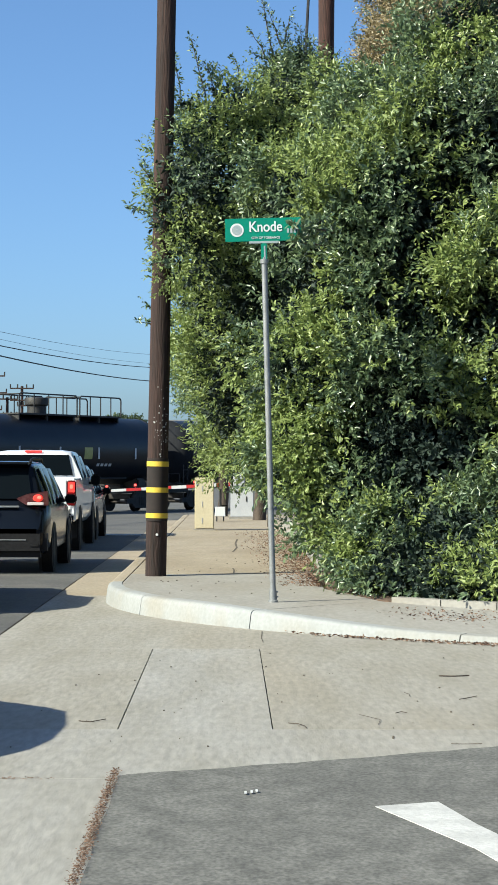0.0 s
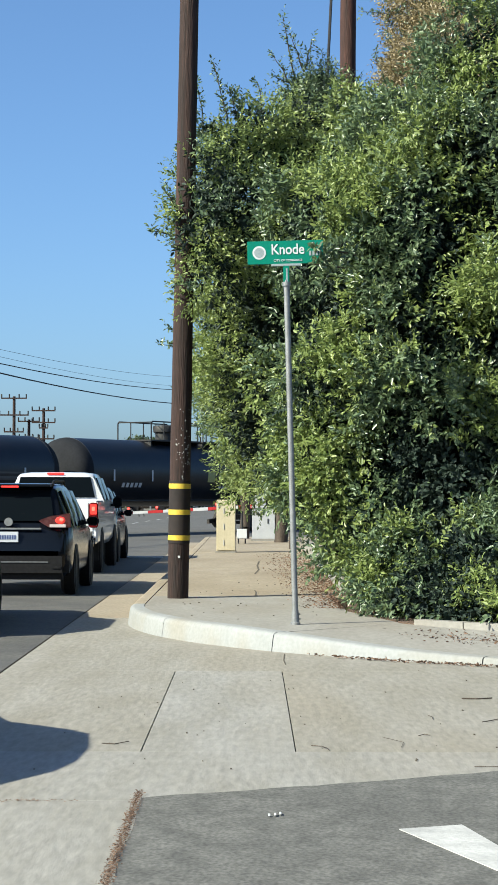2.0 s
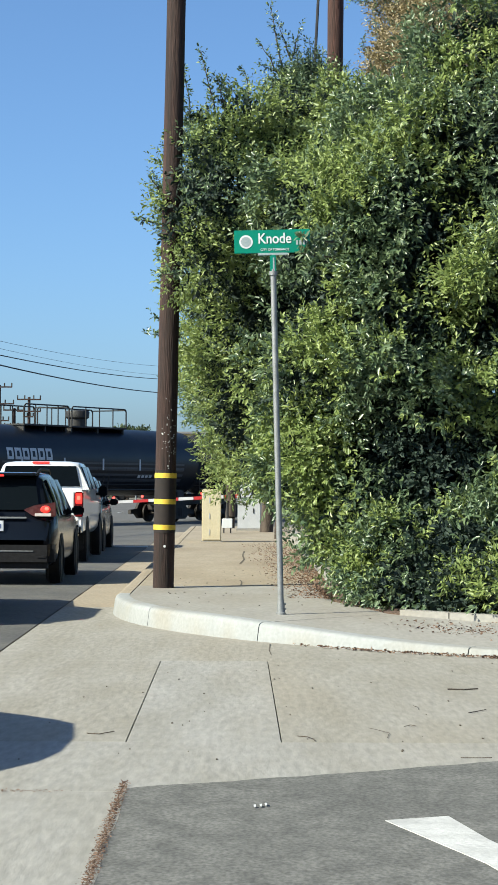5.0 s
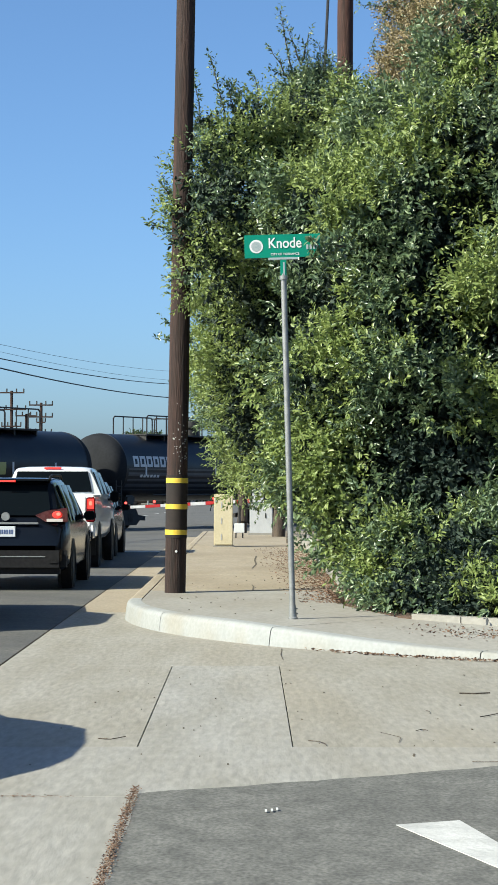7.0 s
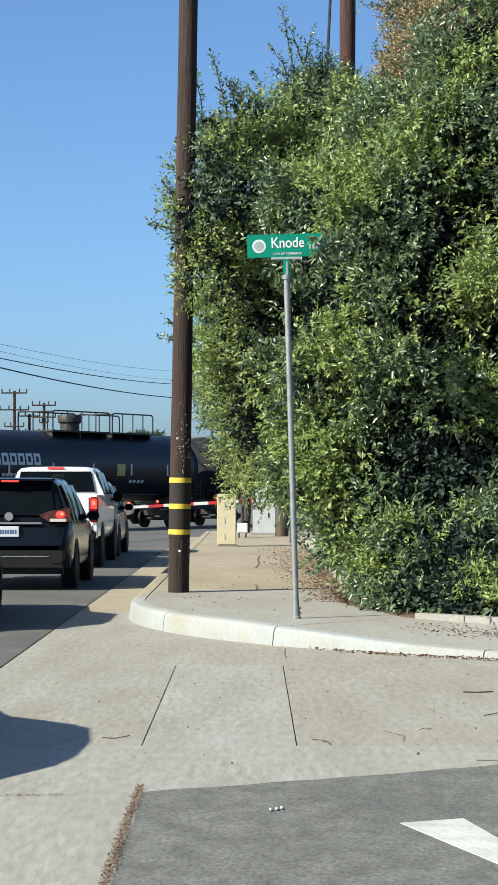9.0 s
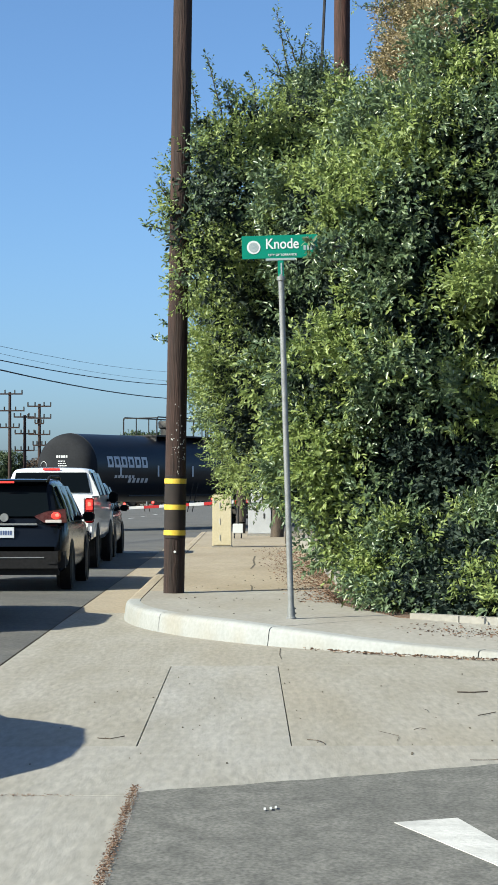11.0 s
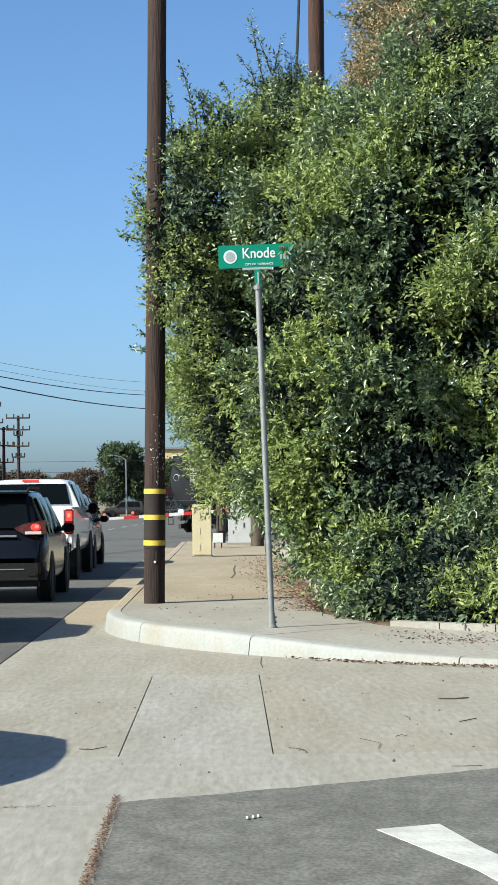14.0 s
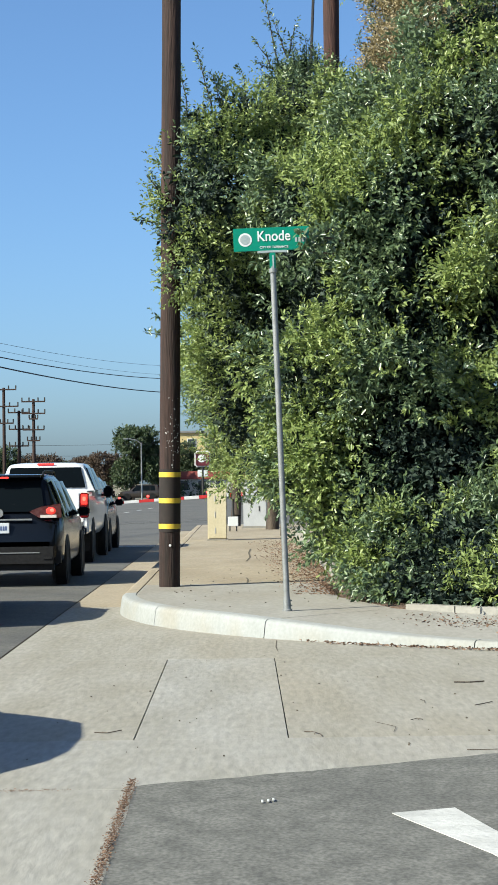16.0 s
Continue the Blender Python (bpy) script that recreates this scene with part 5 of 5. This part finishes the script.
hedge_tree("hedge_tree", overhang, [(1.5, 26.3), (1.6, 29.5), (1.6, 33.0), (1.7, 38.0), (1.8, 44.0)], 11, 2700, 10000, 0.60, "dense green hedge tree leaning over the sidewalk and pole", "tree", 0.070, radius=0.21, per=16,
           hollows=[ball(0.3, 14.2, 25.2, 0.45), ball(2.9, 9.0, 25.6, 0.60), ball(2.2, 12.0, 25.4, 0.3), ball(2.4, 3.0, 26.0, 0.35), ball(-0.4, 10.4, 25.4, 0.25)],
           tips=[ball(-0.8, 5.5, 25.5, 0.9), ball(0.4, 2.4, 25.8, 0.9), ball(1.8, 16.8, 25.6, 0.8), ball(-0.3, 17.2, 25.6, 0.6), ball(-0.6, 8.4, 25.4, 0.7)],
           shoots=[(at(-2.4, 18.0, 25.5), at(-2.9, 21.2, 25.4)), (at(-1.2, 18.5, 25.8), at(-2.0, 22.0, 25.7)), (at(-0.6, 18.8, 25.9), at(-1.2, 20.6, 25.8)), (at(0.6, 19.0, 26.2), at(0.2, 21.0, 26.1)),
                   (at(-3.3, 16.0, 25.2), at(-3.9, 17.8, 25.0)), (at(-4.2, 13.2, 24.8), at(-5.3, 13.4, 24.6)), (at(-3.9, 14.5, 24.9), at(-4.6, 15.6, 24.8)), (at(-2.9, 7.4, 25.4), at(-4.7, 7.6, 24.9)), (at(-3.0, 7.9, 25.4), at(-4.3, 8.4, 25.0)), (at(-1.9, 17.2, 25.5), at(-3.0, 19.2, 25.3))])
spire = [lobe(3.1, 19.2, 27.6, 0.26, 0.26, 0.4), lobe(3.6, 19.8, 27.8, 0.20, 0.2, 0.4), lobe(2.5, 19.6, 27.5, 0.16, 0.16, 0.35)]
hedge_tree("spire_tree", spire, [(1.3, 27.8)], 17, 150, 200, 0.05, "slim dark green tree top with loose upright shoots", "tree", 0.060, radius=0.16, per=12,
           shoots=[(at(3.2, 20.0, 27.6), at(2.8, 22.4, 27.5)), (at(3.6, 20.2, 27.7), at(3.5, 22.6, 27.6)), (at(3.8, 19.6, 27.7), at(4.2, 21.8, 27.6)), (at(2.6, 19.6, 27.5), at(1.6, 20.6, 27.4)), (at(2.2, 21.0, 27.5), at(1.5, 24.4, 27.4)), (at(2.6, 21.5, 27.5), at(1.9, 23.5, 27.4)), (at(2.0, 20.8, 27.4), at(1.0, 22.4, 27.3)), (at(2.6, 21.5, 27.6), at(3.0, 23.2, 27.6)), (at(2.2, 20.8, 27.4), at(1.0, 21.3, 27.3)), (at(1.8, 20.2, 27.4), at(0.9, 20.0, 27.3))])

front = [lobe(8.0, 13.6, 22.6, 0.98), lobe(10.7, 15.6, 22.6, 1.0), lobe(4.9, 12.4, 22.8, 0.95), lobe(9.1, 10.4, 22.5, 1.15), lobe(4.4, 6.1, 22.5, 0.82), lobe(7.8, 4.7, 22.3, 0.95), lobe(11.6, 6.1, 22.4, 1.15),
         lobe(4.8, 1.0, 22.4, 0.70), lobe(7.1, -1.0, 22.1, 0.80), lobe(11.2, -0.4, 22.0, 0.98), lobe(9.4, 17.2, 23.4, 0.80), lobe(12.8, 20.2, 23.2, 0.95), lobe(12.4, 12.4, 22.5, 1.1), lobe(6.3, 9.2, 22.5, 0.85),
         lobe(14.6, 15.0, 22.4, 1.3), lobe(14.6, 4.0, 22.0, 1.3), lobe(17.5, 9.0, 22.0, 1.5), lobe(16.5, 18.5, 23.0, 1.3), lobe(17.5, 1.0, 21.8, 1.3), lobe(6.4, 14.9, 24.0, 0.80), lobe(9, 12, 25, 1.6), lobe(8, 4, 25, 1.5), lobe(10.4, 14, 25.5, 1.4), lobe(6.4, 17.8, 24.6, 0.50), lobe(7.4, 17.6, 24.0, 0.55), lobe(8.0, 7.4, 21.9, 0.65), lobe(9.9, 3.6, 21.8, 0.70), lobe(12.2, 2.0, 21.6, 0.60), lobe(8.0, 10.2, 21.9, 0.5), lobe(8.6, 13.4, 22.0, 0.6), lobe(7.2, 12.0, 22.0, 0.5), lobe(10.6, 0.8, 21.5, 0.55), lobe(8.6, 1.4, 21.7, 0.5)]
hedge_tree("hedge_tree", front, [(1.75, 22.6), (2.2, 22.2), (2.7, 21.9), (3.3, 21.9), (3.9, 22.0)], 23, 3000, 14000, 0.36, "tall dense green hedge with glossy leaves and yellow-green tips", "tree", 0.088, radius=0.25, per=18,
           hollows=[ball(9.6, 15.6, 21.7, 0.26), ball(9.4, 12.8, 21.4, 0.22), ball(10.2, 11.0, 21.3, 0.28), ball(10.6, 7.6, 21.3, 0.34), ball(3.1, 8.8, 22.0, 0.52), ball(6.6, 2.0, 21.4, 0.28),
                    ball(9.6, 1.2, 21.2, 0.20), ball(7.6, -1.0, 21.3, 0.26), ball(4.2, 4.4, 21.8, 0.26), ball(12.2, 4.0, 21.2, 0.20), ball(5.9, 11.3, 21.8, 0.22), ball(12.4, 15.0, 21.4, 0.4), ball(12.2, 19.3, 22.2, 0.4), ball(10.6, 17.6, 21.8, 0.26), ball(12.4, 8.6, 21.2, 0.3), ball(10.6, -2.0, 21.0, 0.15), ball(4.8, -1.0, 21.7, 0.2)],
           tips=[ball(7.7, 8.0, 21.4, 0.42), ball(4.7, 14.8, 22.0, 0.45), ball(10.8, 9.6, 21.3, 0.3), ball(3.2, 0.8, 21.8, 0.42), ball(6.4, -2.0, 21.5, 0.4), ball(11.6, 2.6, 21.2, 0.4), ball(11.8, 12.6, 21.4, 0.4), ball(8.6, 18.6, 22.6, 0.7), ball(4.6, 7.4, 21.8, 0.35), ball(4.0, 1.4, 21.8, 0.4)],
           shoots=[(at(5.2, 12.2, 20.7), at(3.05, 12.5, 19.70)), (at(4.8, 11.5, 20.6), at(3.1, 11.7, 19.72)), (at(5.0, 13.0, 20.7), at(3.3, 11.9, 19.74))])
skirt = [lobe(7.5, -4.4, 21.8, 0.40, 0.4, 0.42), lobe(8.4, -4.0, 21.7, 0.50, 0.45, 0.5), lobe(9.4, -4.3, 21.3, 0.52, 0.45, 0.5), lobe(11.4, -4.3, 20.9, 0.58, 0.5, 0.5), lobe(13.8, -4.4, 20.6, 0.6, 0.5, 0.55), lobe(6.3, -2.2, 22.2, 0.42), lobe(16.5, -4.4, 20.5, 0.8, 0.6, 0.6),
         lobe(7.0, -4.9, 21.5, 0.22), lobe(8.0, -5.3, 21.1, 0.24), lobe(9.0, -5.5, 20.7, 0.26), lobe(10.6, -5.6, 20.3, 0.28), lobe(12.2, -5.8, 20.0, 0.30), lobe(14.2, -5.9, 19.7, 0.34)]
hedge_tree("shrub", skirt, [(1.65, 22.1), (2.0, 21.7), (2.4, 21.4), (2.8, 21.2)], 29, 460, 2600, 0.26, "low green shrubs at the foot of the hedge", "shrub", 0.084, radius=0.18, per=13,
           tips=[ball(6.6, -4.6, 21.3, 0.35)], hollows=[ball(7.9, -4.0, 21.2, 0.24), ball(10.4, -4.8, 20.6, 0.34), ball(12.4, -3.4, 20.6, 0.36), ball(9.2, -2.6, 21.2, 0.28), ball(11.6, -5.6, 20.0, 0.16)])
dry = [lobe(9.6, 23.4, 29.0, 0.66), lobe(11.4, 24.8, 29.0, 1.10), lobe(9.3, 20.6, 28.2, 0.45), lobe(13.5, 25.0, 29.0, 1.5), lobe(12.5, 21.5, 27.5, 1.2), lobe(10.6, 20.3, 27.0, 0.8), lobe(9.9, 26.0, 29.4, 0.7), lobe(11.8, 22.0, 28.6, 1.0)]
hedge_tree("dry_tree", dry, [(2.9, 29.0)], 37, 760, 1800, 0.80, "tree with dry brownish leaves above the hedge", "tree", 0.062, young=LEAF_DRY, radius=0.3,
           shoots=[(at(6.8, 21.0, 28.5), at(6.2, 22.6, 28.4)), (at(7.0, 21.6, 28.5), at(6.4, 20.4, 28.4)), (at(8.0, 23.6, 28.6), at(6.6, 24.2, 28.5)), (at(7.6, 24.4, 28.6), at(5.6, 24.6, 28.5)), (at(7.2, 22.2, 28.5), at(6.9, 23.4, 28.4))])

# old trunks behind the boxes
for x, y, r in ((0.78, 53.5, 0.15), (-0.24, 58.0, 0.13), (0.95, 47.0, 0.06)):
    old = thing("tree", pose(0, 0, 0), "old tree with a grey-brown trunk under the overhanging hedge", "tree", "trees under the hedge")
    bm = bmesh.new()
    woody(bm, (x, y, 0.1), (x + 0.15, y, 2.6), r * 1.25, r * 0.8, random.Random(int(y)), 6, 0.05, 10)
    part("trunk", bm, BARK, old, smooth=True)
    bm = bmesh.new()
    woody(bm, (x + 0.15, y, 2.5), (x + 0.7, y + 0.3, 4.0), r * 0.7, r * 0.3, random.Random(int(y)), 4, 0.05, 8)
    part("limb", bm, BARK, old, smooth=True)

# fallen leaves on the bed and the sidewalk
rng = np.random.RandomState(5)
n = 5200
u = rng.beta(3.0, 1.15, n)
ly = 22.4 + 21.4 * rng.beta(1.0, 1.5, n)
lx = 1.20 - (1 - u) * (0.75 + 0.03 * (ly - 22))
lx = np.minimum(lx, np.where(ly < 25.2, 1.02, 1.19))
pos = np.stack([lx, ly, np.full(n, 0.207) + rng.uniform(0, 0.012, n)], 1)
n2 = 170
d = rng.uniform(0.9, 1.0, n2) ** 1.0
a = np.radians(rng.uniform(226, 272, n2))
p2 = np.stack([5.5 + 5.45 * np.cos(a) + rng.normal(0, 0.14, n2), 23.4 + 5.45 * np.sin(a) + rng.normal(0, 0.14, n2) - 0.05, np.full(n2, 0.180)], 1)
n3 = 1500
a = np.radians(225 + 40 * rng.beta(1.6, 1.2, n3))
p3 = np.stack([5.5 + (7.0 + np.abs(rng.normal(0, 0.05, n3))) * np.cos(a), 23.4 + (7.0 + np.abs(rng.normal(0, 0.05, n3))) * np.sin(a), np.full(n3, 0.008) + rng.uniform(0, 0.015, n3)], 1)
n4 = 5200
p4 = np.stack([np.full(n4, -0.56) + rng.normal(0, 0.012, n4), 5.0 + 4.9 * rng.uniform(size=n4), 0.008 + rng.uniform(0, 0.018, n4)], 1)
n5 = 240
deg = rng.normal(234, 3.2, n5)
a = np.radians(deg)
r5 = rng.normal(5.85, 0.18, n5)
fall = np.array([low(v) for v in deg])
edge_z, back_z = 0.204 * fall - 0.004, 0.15 + 0.05 * fall
p5 = np.stack([5.5 + r5 * np.cos(a), 23.4 + r5 * np.sin(a), edge_z + (6.755 - r5) / 1.555 * (back_z - edge_z) + 0.006], 1)
n6 = 150
p6 = np.stack([rng.normal(-1.08, 0.11, n6), rng.normal(9.68, 0.022, n6), np.full(n6, 0.006)], 1)
pos = np.concatenate([pos, p2, p3, p4, p5, p6])
axs = np.stack([rng.normal(size=len(pos)), rng.normal(size=len(pos)), rng.normal(0, 0.12, len(pos))], 1)
sz = np.where(pos[:, 1] < 10, 0.011, 0.034)
litter = leaf_mesh("leaf_litter", pos, axs, sz * rng.uniform(0.5, 1.2, len(pos)), 0.4, LEAF_LITTER, rng, None, 0.1, "scattered dry brown leaves on soil and concrete")
tagged(litter, category="leaf litter")

# ---- distance ----
def far_pole(x, y, h, arms, lean=0.0):
    p = thing("power_pole", pose(x, y, sag(y) - 0.05, 0, lean, 0), "distant wooden power pole with crossarms", "utility pole", "far power poles")
    bm = bmesh.new()
    tube(bm, (0, 0, 0), (0, 0, h), 0.20, 0.14, n=10)
    part("shaft", bm, WOOD, p, smooth=True)
    for za, w in arms:
        bm = bmesh.new()
        box(bm, (0, -0.16, h - za), (w, 0.12, 0.14), 0)
        a = part("crossarm", bm, WOOD, p)
        for k in (-0.48, -0.18, 0.2, 0.48):
            bm = bmesh.new()
            tube(bm, (k * w, -0.16, h - za + 0.06), (k * w, -0.16, h - za + 0.42), 0.07, n=8)
            part("insulator", bm, STEEL_DARK, a)
    return p


far_pole(-24.1, 200, 11.7, ((0.2, 2.6), (1.9, 3.0), (3.6, 2.0)))
far_pole(-22.7, 201, 9.4, ((0.2, 2.2), (1.9, 2.0), (3.6, 2.0)))
far_pole(-21.1, 200, 10.5, ((0.25, 2.4), (1.45, 2.4), (2.0, 0.9), (3.1, 2.2), (4.2, 1.3)))


def wire(name, pts, r, label):
    bm = bmesh.new()
    rings = []
    for i, p in enumerate(pts):
        d = (Vector(pts[min(i + 1, len(pts) - 1)]) - Vector(pts[max(i - 1, 0)])).normalized()
        u = d.cross(Vector((0, 0, 1)) if abs(d.z) < 0.9 else Vector((1, 0, 0))).normalized()
        w = d.cross(u)
        rings.append([bm.verts.new(Vector(p) + (u * math.cos(2 * math.pi * k / 6) + w * math.sin(2 * math.pi * k / 6)) * r) for k in range(6)])
    for a, b in zip(rings[:-1], rings[1:]):
        for k in range(6):
            bm.faces.new((a[k], a[(k + 1) % 6], b[(k + 1) % 6], b[k]))
    bm.faces.new(rings[0][::-1])
    bm.faces.new(rings[-1])
    tagged(part(name, bm, STEEL_DARK), label, "cable", "overhead wires")


def hang(a, b, dip, n=14):
    a, b = Vector(a), Vector(b)
    return [a.lerp(b, i / n) - Vector((0, 0, dip * 4 * (i / n) * (1 - i / n))) for i in range(n + 1)]


for za, zb, r in ((6.28, 7.52, 0.020), (5.94, 6.76, 0.026), (6.78, 8.24, 0.007), (6.52, 7.74, 0.006)):
    a, b = Vector((-8.9, 70, za + 1.86)), Vector((-4.4, 110, zb + 2.66))
    wire("power_line", hang(a - (b - a), a + (b - a) * 3.4, 2.9, 40), r, "black overhead wire sagging along the road")
for z_ in (5.55, 4.45):
    wire("power_line", hang((-60, 199, z_ + 0.3), (18, 203, z_ + 0.2), 0.35), 0.016, "thin overhead wire crossing the far road")
wire("service_drop", hang((1.42, 32.9, 12.2), (1.02, 28.0, 6.6), 0.05), 0.022, "black service cable hanging from the pole")


def far_tree(x, y, h, w, seed, leafmat, label):
    rng = np.random.RandomState(seed)
    prng = random.Random(seed)
    z = sag(y) - 0.06
    t = thing("tree", pose(x, y, z), label, "tree", "far trees")
    bm = bmesh.new()
    woody(bm, (0, 0, 0), (0, 0, h * 0.55), 0.03 * h, 0.016 * h, prng)
    lobes = []
    for i in range(11):
        a, f = prng.uniform(0, 6.28), prng.uniform(0.2, 1)
        q = (math.cos(a) * w * 0.34 * f, math.sin(a) * w * 0.34 * f, h * prng.uniform(0.34, 0.84))
        rr = w * prng.uniform(0.16, 0.25)
        lobes.append((*q, rr, rr, rr * 0.85))
        woody(bm, (0, 0, h * 0.3), q, 0.012 * h, 0.004 * h, prng, 3)
    part("trunk", bm, BARK, t)
    p, nr = lobes_surface(lobes, 4200, rng, 0.45)
    a, b, c, d = sprigs(p, nr, rng, 5, 0.09 * w, 0.052 * w)
    leaf_mesh("crown", a, b, c, 0.5, leafmat, rng, t, face=d)


for x, y, h, w, s, lm, lb in ((-12.0, 215, 8.4, 6.2, 1, LEAF_FAR, "leafy green street tree in the distance"), (-9.9, 222, 6.8, 5.0, 2, LEAF_FAR, "leafy green street tree in the distance"),
                              (-15.6, 226, 5.6, 4.6, 3, LEAF_RUST, "small rusty-leaved tree in the distance"), (-18.4, 230, 5.0, 4.4, 4, LEAF_RUST, "small rusty-leaved tree in the distance"),
                              (-7.2, 232, 6.6, 5.0, 5, LEAF_FAR, "leafy green street tree in the distance"), (-5.2, 236, 5.6, 4.6, 6, LEAF_FAR, "leafy green street tree in the distance"),
                              (-25.0, 250, 5.6, 6.0, 7, LEAF_RUST, "small rusty-leaved tree in the distance"), (-30.0, 250, 6.4, 6.0, 8, LEAF_FAR, "leafy green street tree in the distance"),
                              (-21.0, 245, 4.6, 5.0, 9, LEAF_FAR, "leafy green street tree in the distance"), (-2.0, 240, 6.0, 5.0, 10, LEAF_FAR, "leafy green street tree in the distance")):
    far_tree(x, y, h, w, s, lm, lb)

# planted strip and kerb beyond the road
bm = bmesh.new()
prism(bm, [(-70, 212), (-5, 221), (20, 224), (20, 260), (-70, 260)], -0.6, -0.18)
tagged(part("far_verge", bm, DIRT), "raised planted strip beyond the far road", "ground", kind="structure")
bm = bmesh.new()
prism(bm, [(-70, 211.6), (-5, 220.6), (20, 223.6), (20, 224), (-5, 221), (-70, 212)], -0.6, -0.14)
tagged(part("far_kerb", bm, CORNER), "pale kerb of the far road", "kerb", kind="structure")
rng = np.random.RandomState(8)
for i in range(16):
    x = -34 + 2.15 * i
    t = thing("bush", pose(x, 214.5 + 0.14 * (x + 34) + rng.uniform(1.5, 6), -0.2), "low dusty green bush on the planted strip", "shrub", "far bushes")
    r = rng.uniform(0.6, 1.15)
    p, nr = lobes_surface([(0, 0, r * 0.7, r * 1.3, r, r), (0.7 * r, 0.2, r * 0.6, r, r, r * 0.8)], 260, rng, 0.3)
    a, b, c, d = sprigs(p, nr, rng, 5, 0.28, 0.2)
    leaf_mesh("foliage", a, b, c, 0.5, LEAF_FAR, rng, t, face=d)

# fast-food pole sign: plain shapes only
st = thing("store_sign", pose(-4.3, 212.0, -0.3), "white-framed red pole sign with a plain white emblem", "store sign")
bm = bmesh.new()
tube(bm, (0, 0, 0), (0, 0, 3.4), 0.14, n=10)
part("post", bm, STEEL_DARK, st)
bm = bmesh.new()
box(bm, (0, 0, 4.3), (1.75, 0.3, 1.75), 0.18, seg=3)
fr = part("frame", bm, SIGN_WHITE, st)
bm = bmesh.new()
box(bm, (0, -0.16, 4.3), (1.45, 0.04, 1.45), 0.1)
part("panel", bm, SIGN_RED, fr, "dark red panel")
bm = bmesh.new()
tube(bm, (-0.1, -0.17, 4.35), (-0.1, -0.20, 4.35), 0.42, n=20)
box(bm, (0.25, -0.19, 4.2), (0.5, 0.02, 0.16), 0)
part("emblem", bm, SIGN_WHITE, fr, "plain white emblem")
bm = bmesh.new()
box(bm, (0, 0, 2.75), (1.1, 0.2, 0.75), 0.05)
part("lower_panel", bm, SIGN_WHITE, st)


def building(name, x, y, w, d, h, wall, floors, cols, label):
    b = thing(name, pose(x, y, -0.35), label, "building")
    bm = bmesh.new()
    box(bm, (0, 0, h / 2), (w, d, h), 0)
    part("wall", bm, wall, b)
    bm = bmesh.new()
    box(bm, (0, 0, h + (0.12 if floors > 1 else -0.25)), (w + 0.6, d + 0.6, 0.3 if floors > 1 else 0.9), 0.05)
    part("roof", bm, ROOF_GREY if floors > 1 else RED_WALL, b)
    for f in range(floors):
        for c in range(cols):
            xx, zz = -w / 2 + w * (c + 0.5) / cols, h * (f + 0.52) / floors
            bm = bmesh.new()
            box(bm, (xx, -d / 2 - 0.02, zz), (w / cols * 0.5, 0.08, h / floors * 0.42), 0)
            wn_ = part("window", bm, SIGN_WHITE, b)
            bm = bmesh.new()
            box(bm, (xx, -d / 2 - 0.065, zz), (w / cols * 0.42, 0.02, h / floors * 0.36), 0)
            part("pane", bm, WINDOW_DARK, wn_)


building("apartment_block", -4.2, 262, 12, 10, 8.3, STUCCO_YELLOW, 3, 5, "pale yellow three-storey block behind the trees")
building("restaurant", -3.6, 226, 8.0, 7, 2.9, STUCCO_PALE, 1, 4, "low pale restaurant with a broad red fascia")

# street lamp beyond the crossing
lp = thing("street_lamp", pose(-10.5, 205, -0.33), "slim grey street lamp with a curved arm", "street lamp")
bm = bmesh.new()
tube(bm, (0, 0, 0), (0, 0, 6.0), 0.09, 0.06, n=10)
part("pole", bm, GALV, lp)
bm = bmesh.new()
pipe(bm, [(0, 0, 5.9), (-0.5, 0, 6.3), (-1.3, 0, 6.45)], 0.04)
part("arm", bm, GALV, lp)
bm = bmesh.new()
box(bm, (-1.6, 0, 6.43), (0.6, 0.25, 0.12), 0.04)
part("lamp_head", bm, GALV, lp)

# dashed lane line beyond the crossing
for i in range(7):
    bm = bmesh.new()
    u = i * 9.0
    x, y = -7.6 + 0.035 * u, 112 + u
    prism(bm, [(x - 0.06, y), (x + 0.06, y), (x + 0.18, y + 3), (x + 0.06, y + 3)], -0.32, -0.305)
    tagged(part("lane_dash", bm, PAINT_WHITE), "short white lane dash on asphalt", "road marking", "lane dashes", kind="structure")

# parked cars beyond the crossing
for x, y, a in ((-16.2, 206, 80), (-13.6, 208, 84), (-8.6, 210, 86)):
    tagged(copy_thing(front_car, pose(x, y, sag(y), 0, 0, a)), "small dark parked car across the far road", "car", "parked cars")

def motions():
    """The train rolls by at a steady pace, its wheels turning."""
    times = [0, 0.1, 0.2] + list(range(1, 16)) + [15.8, 15.9, 16.0]
    for c, wheels, lead in TRAIN:
        rows = []
        for t in times:
            p = Vector((TRACK[0], TRACK[1], RAIL_Z)) + ALONG * (lead + SPEED * t)
            rows.append((t, pose(p.x, p.y, p.z, 0, 0, -math.degrees(PHI))))
        walk(c, rows)
        for ws in wheels:
            y = ws.matrix_local.translation.y
            walk(ws, [(0.1 * i, pose(0, y, 0.42, -math.degrees(SPEED * 0.1 * i / 0.42), 0, 0)) for i in range(161)])


motions()
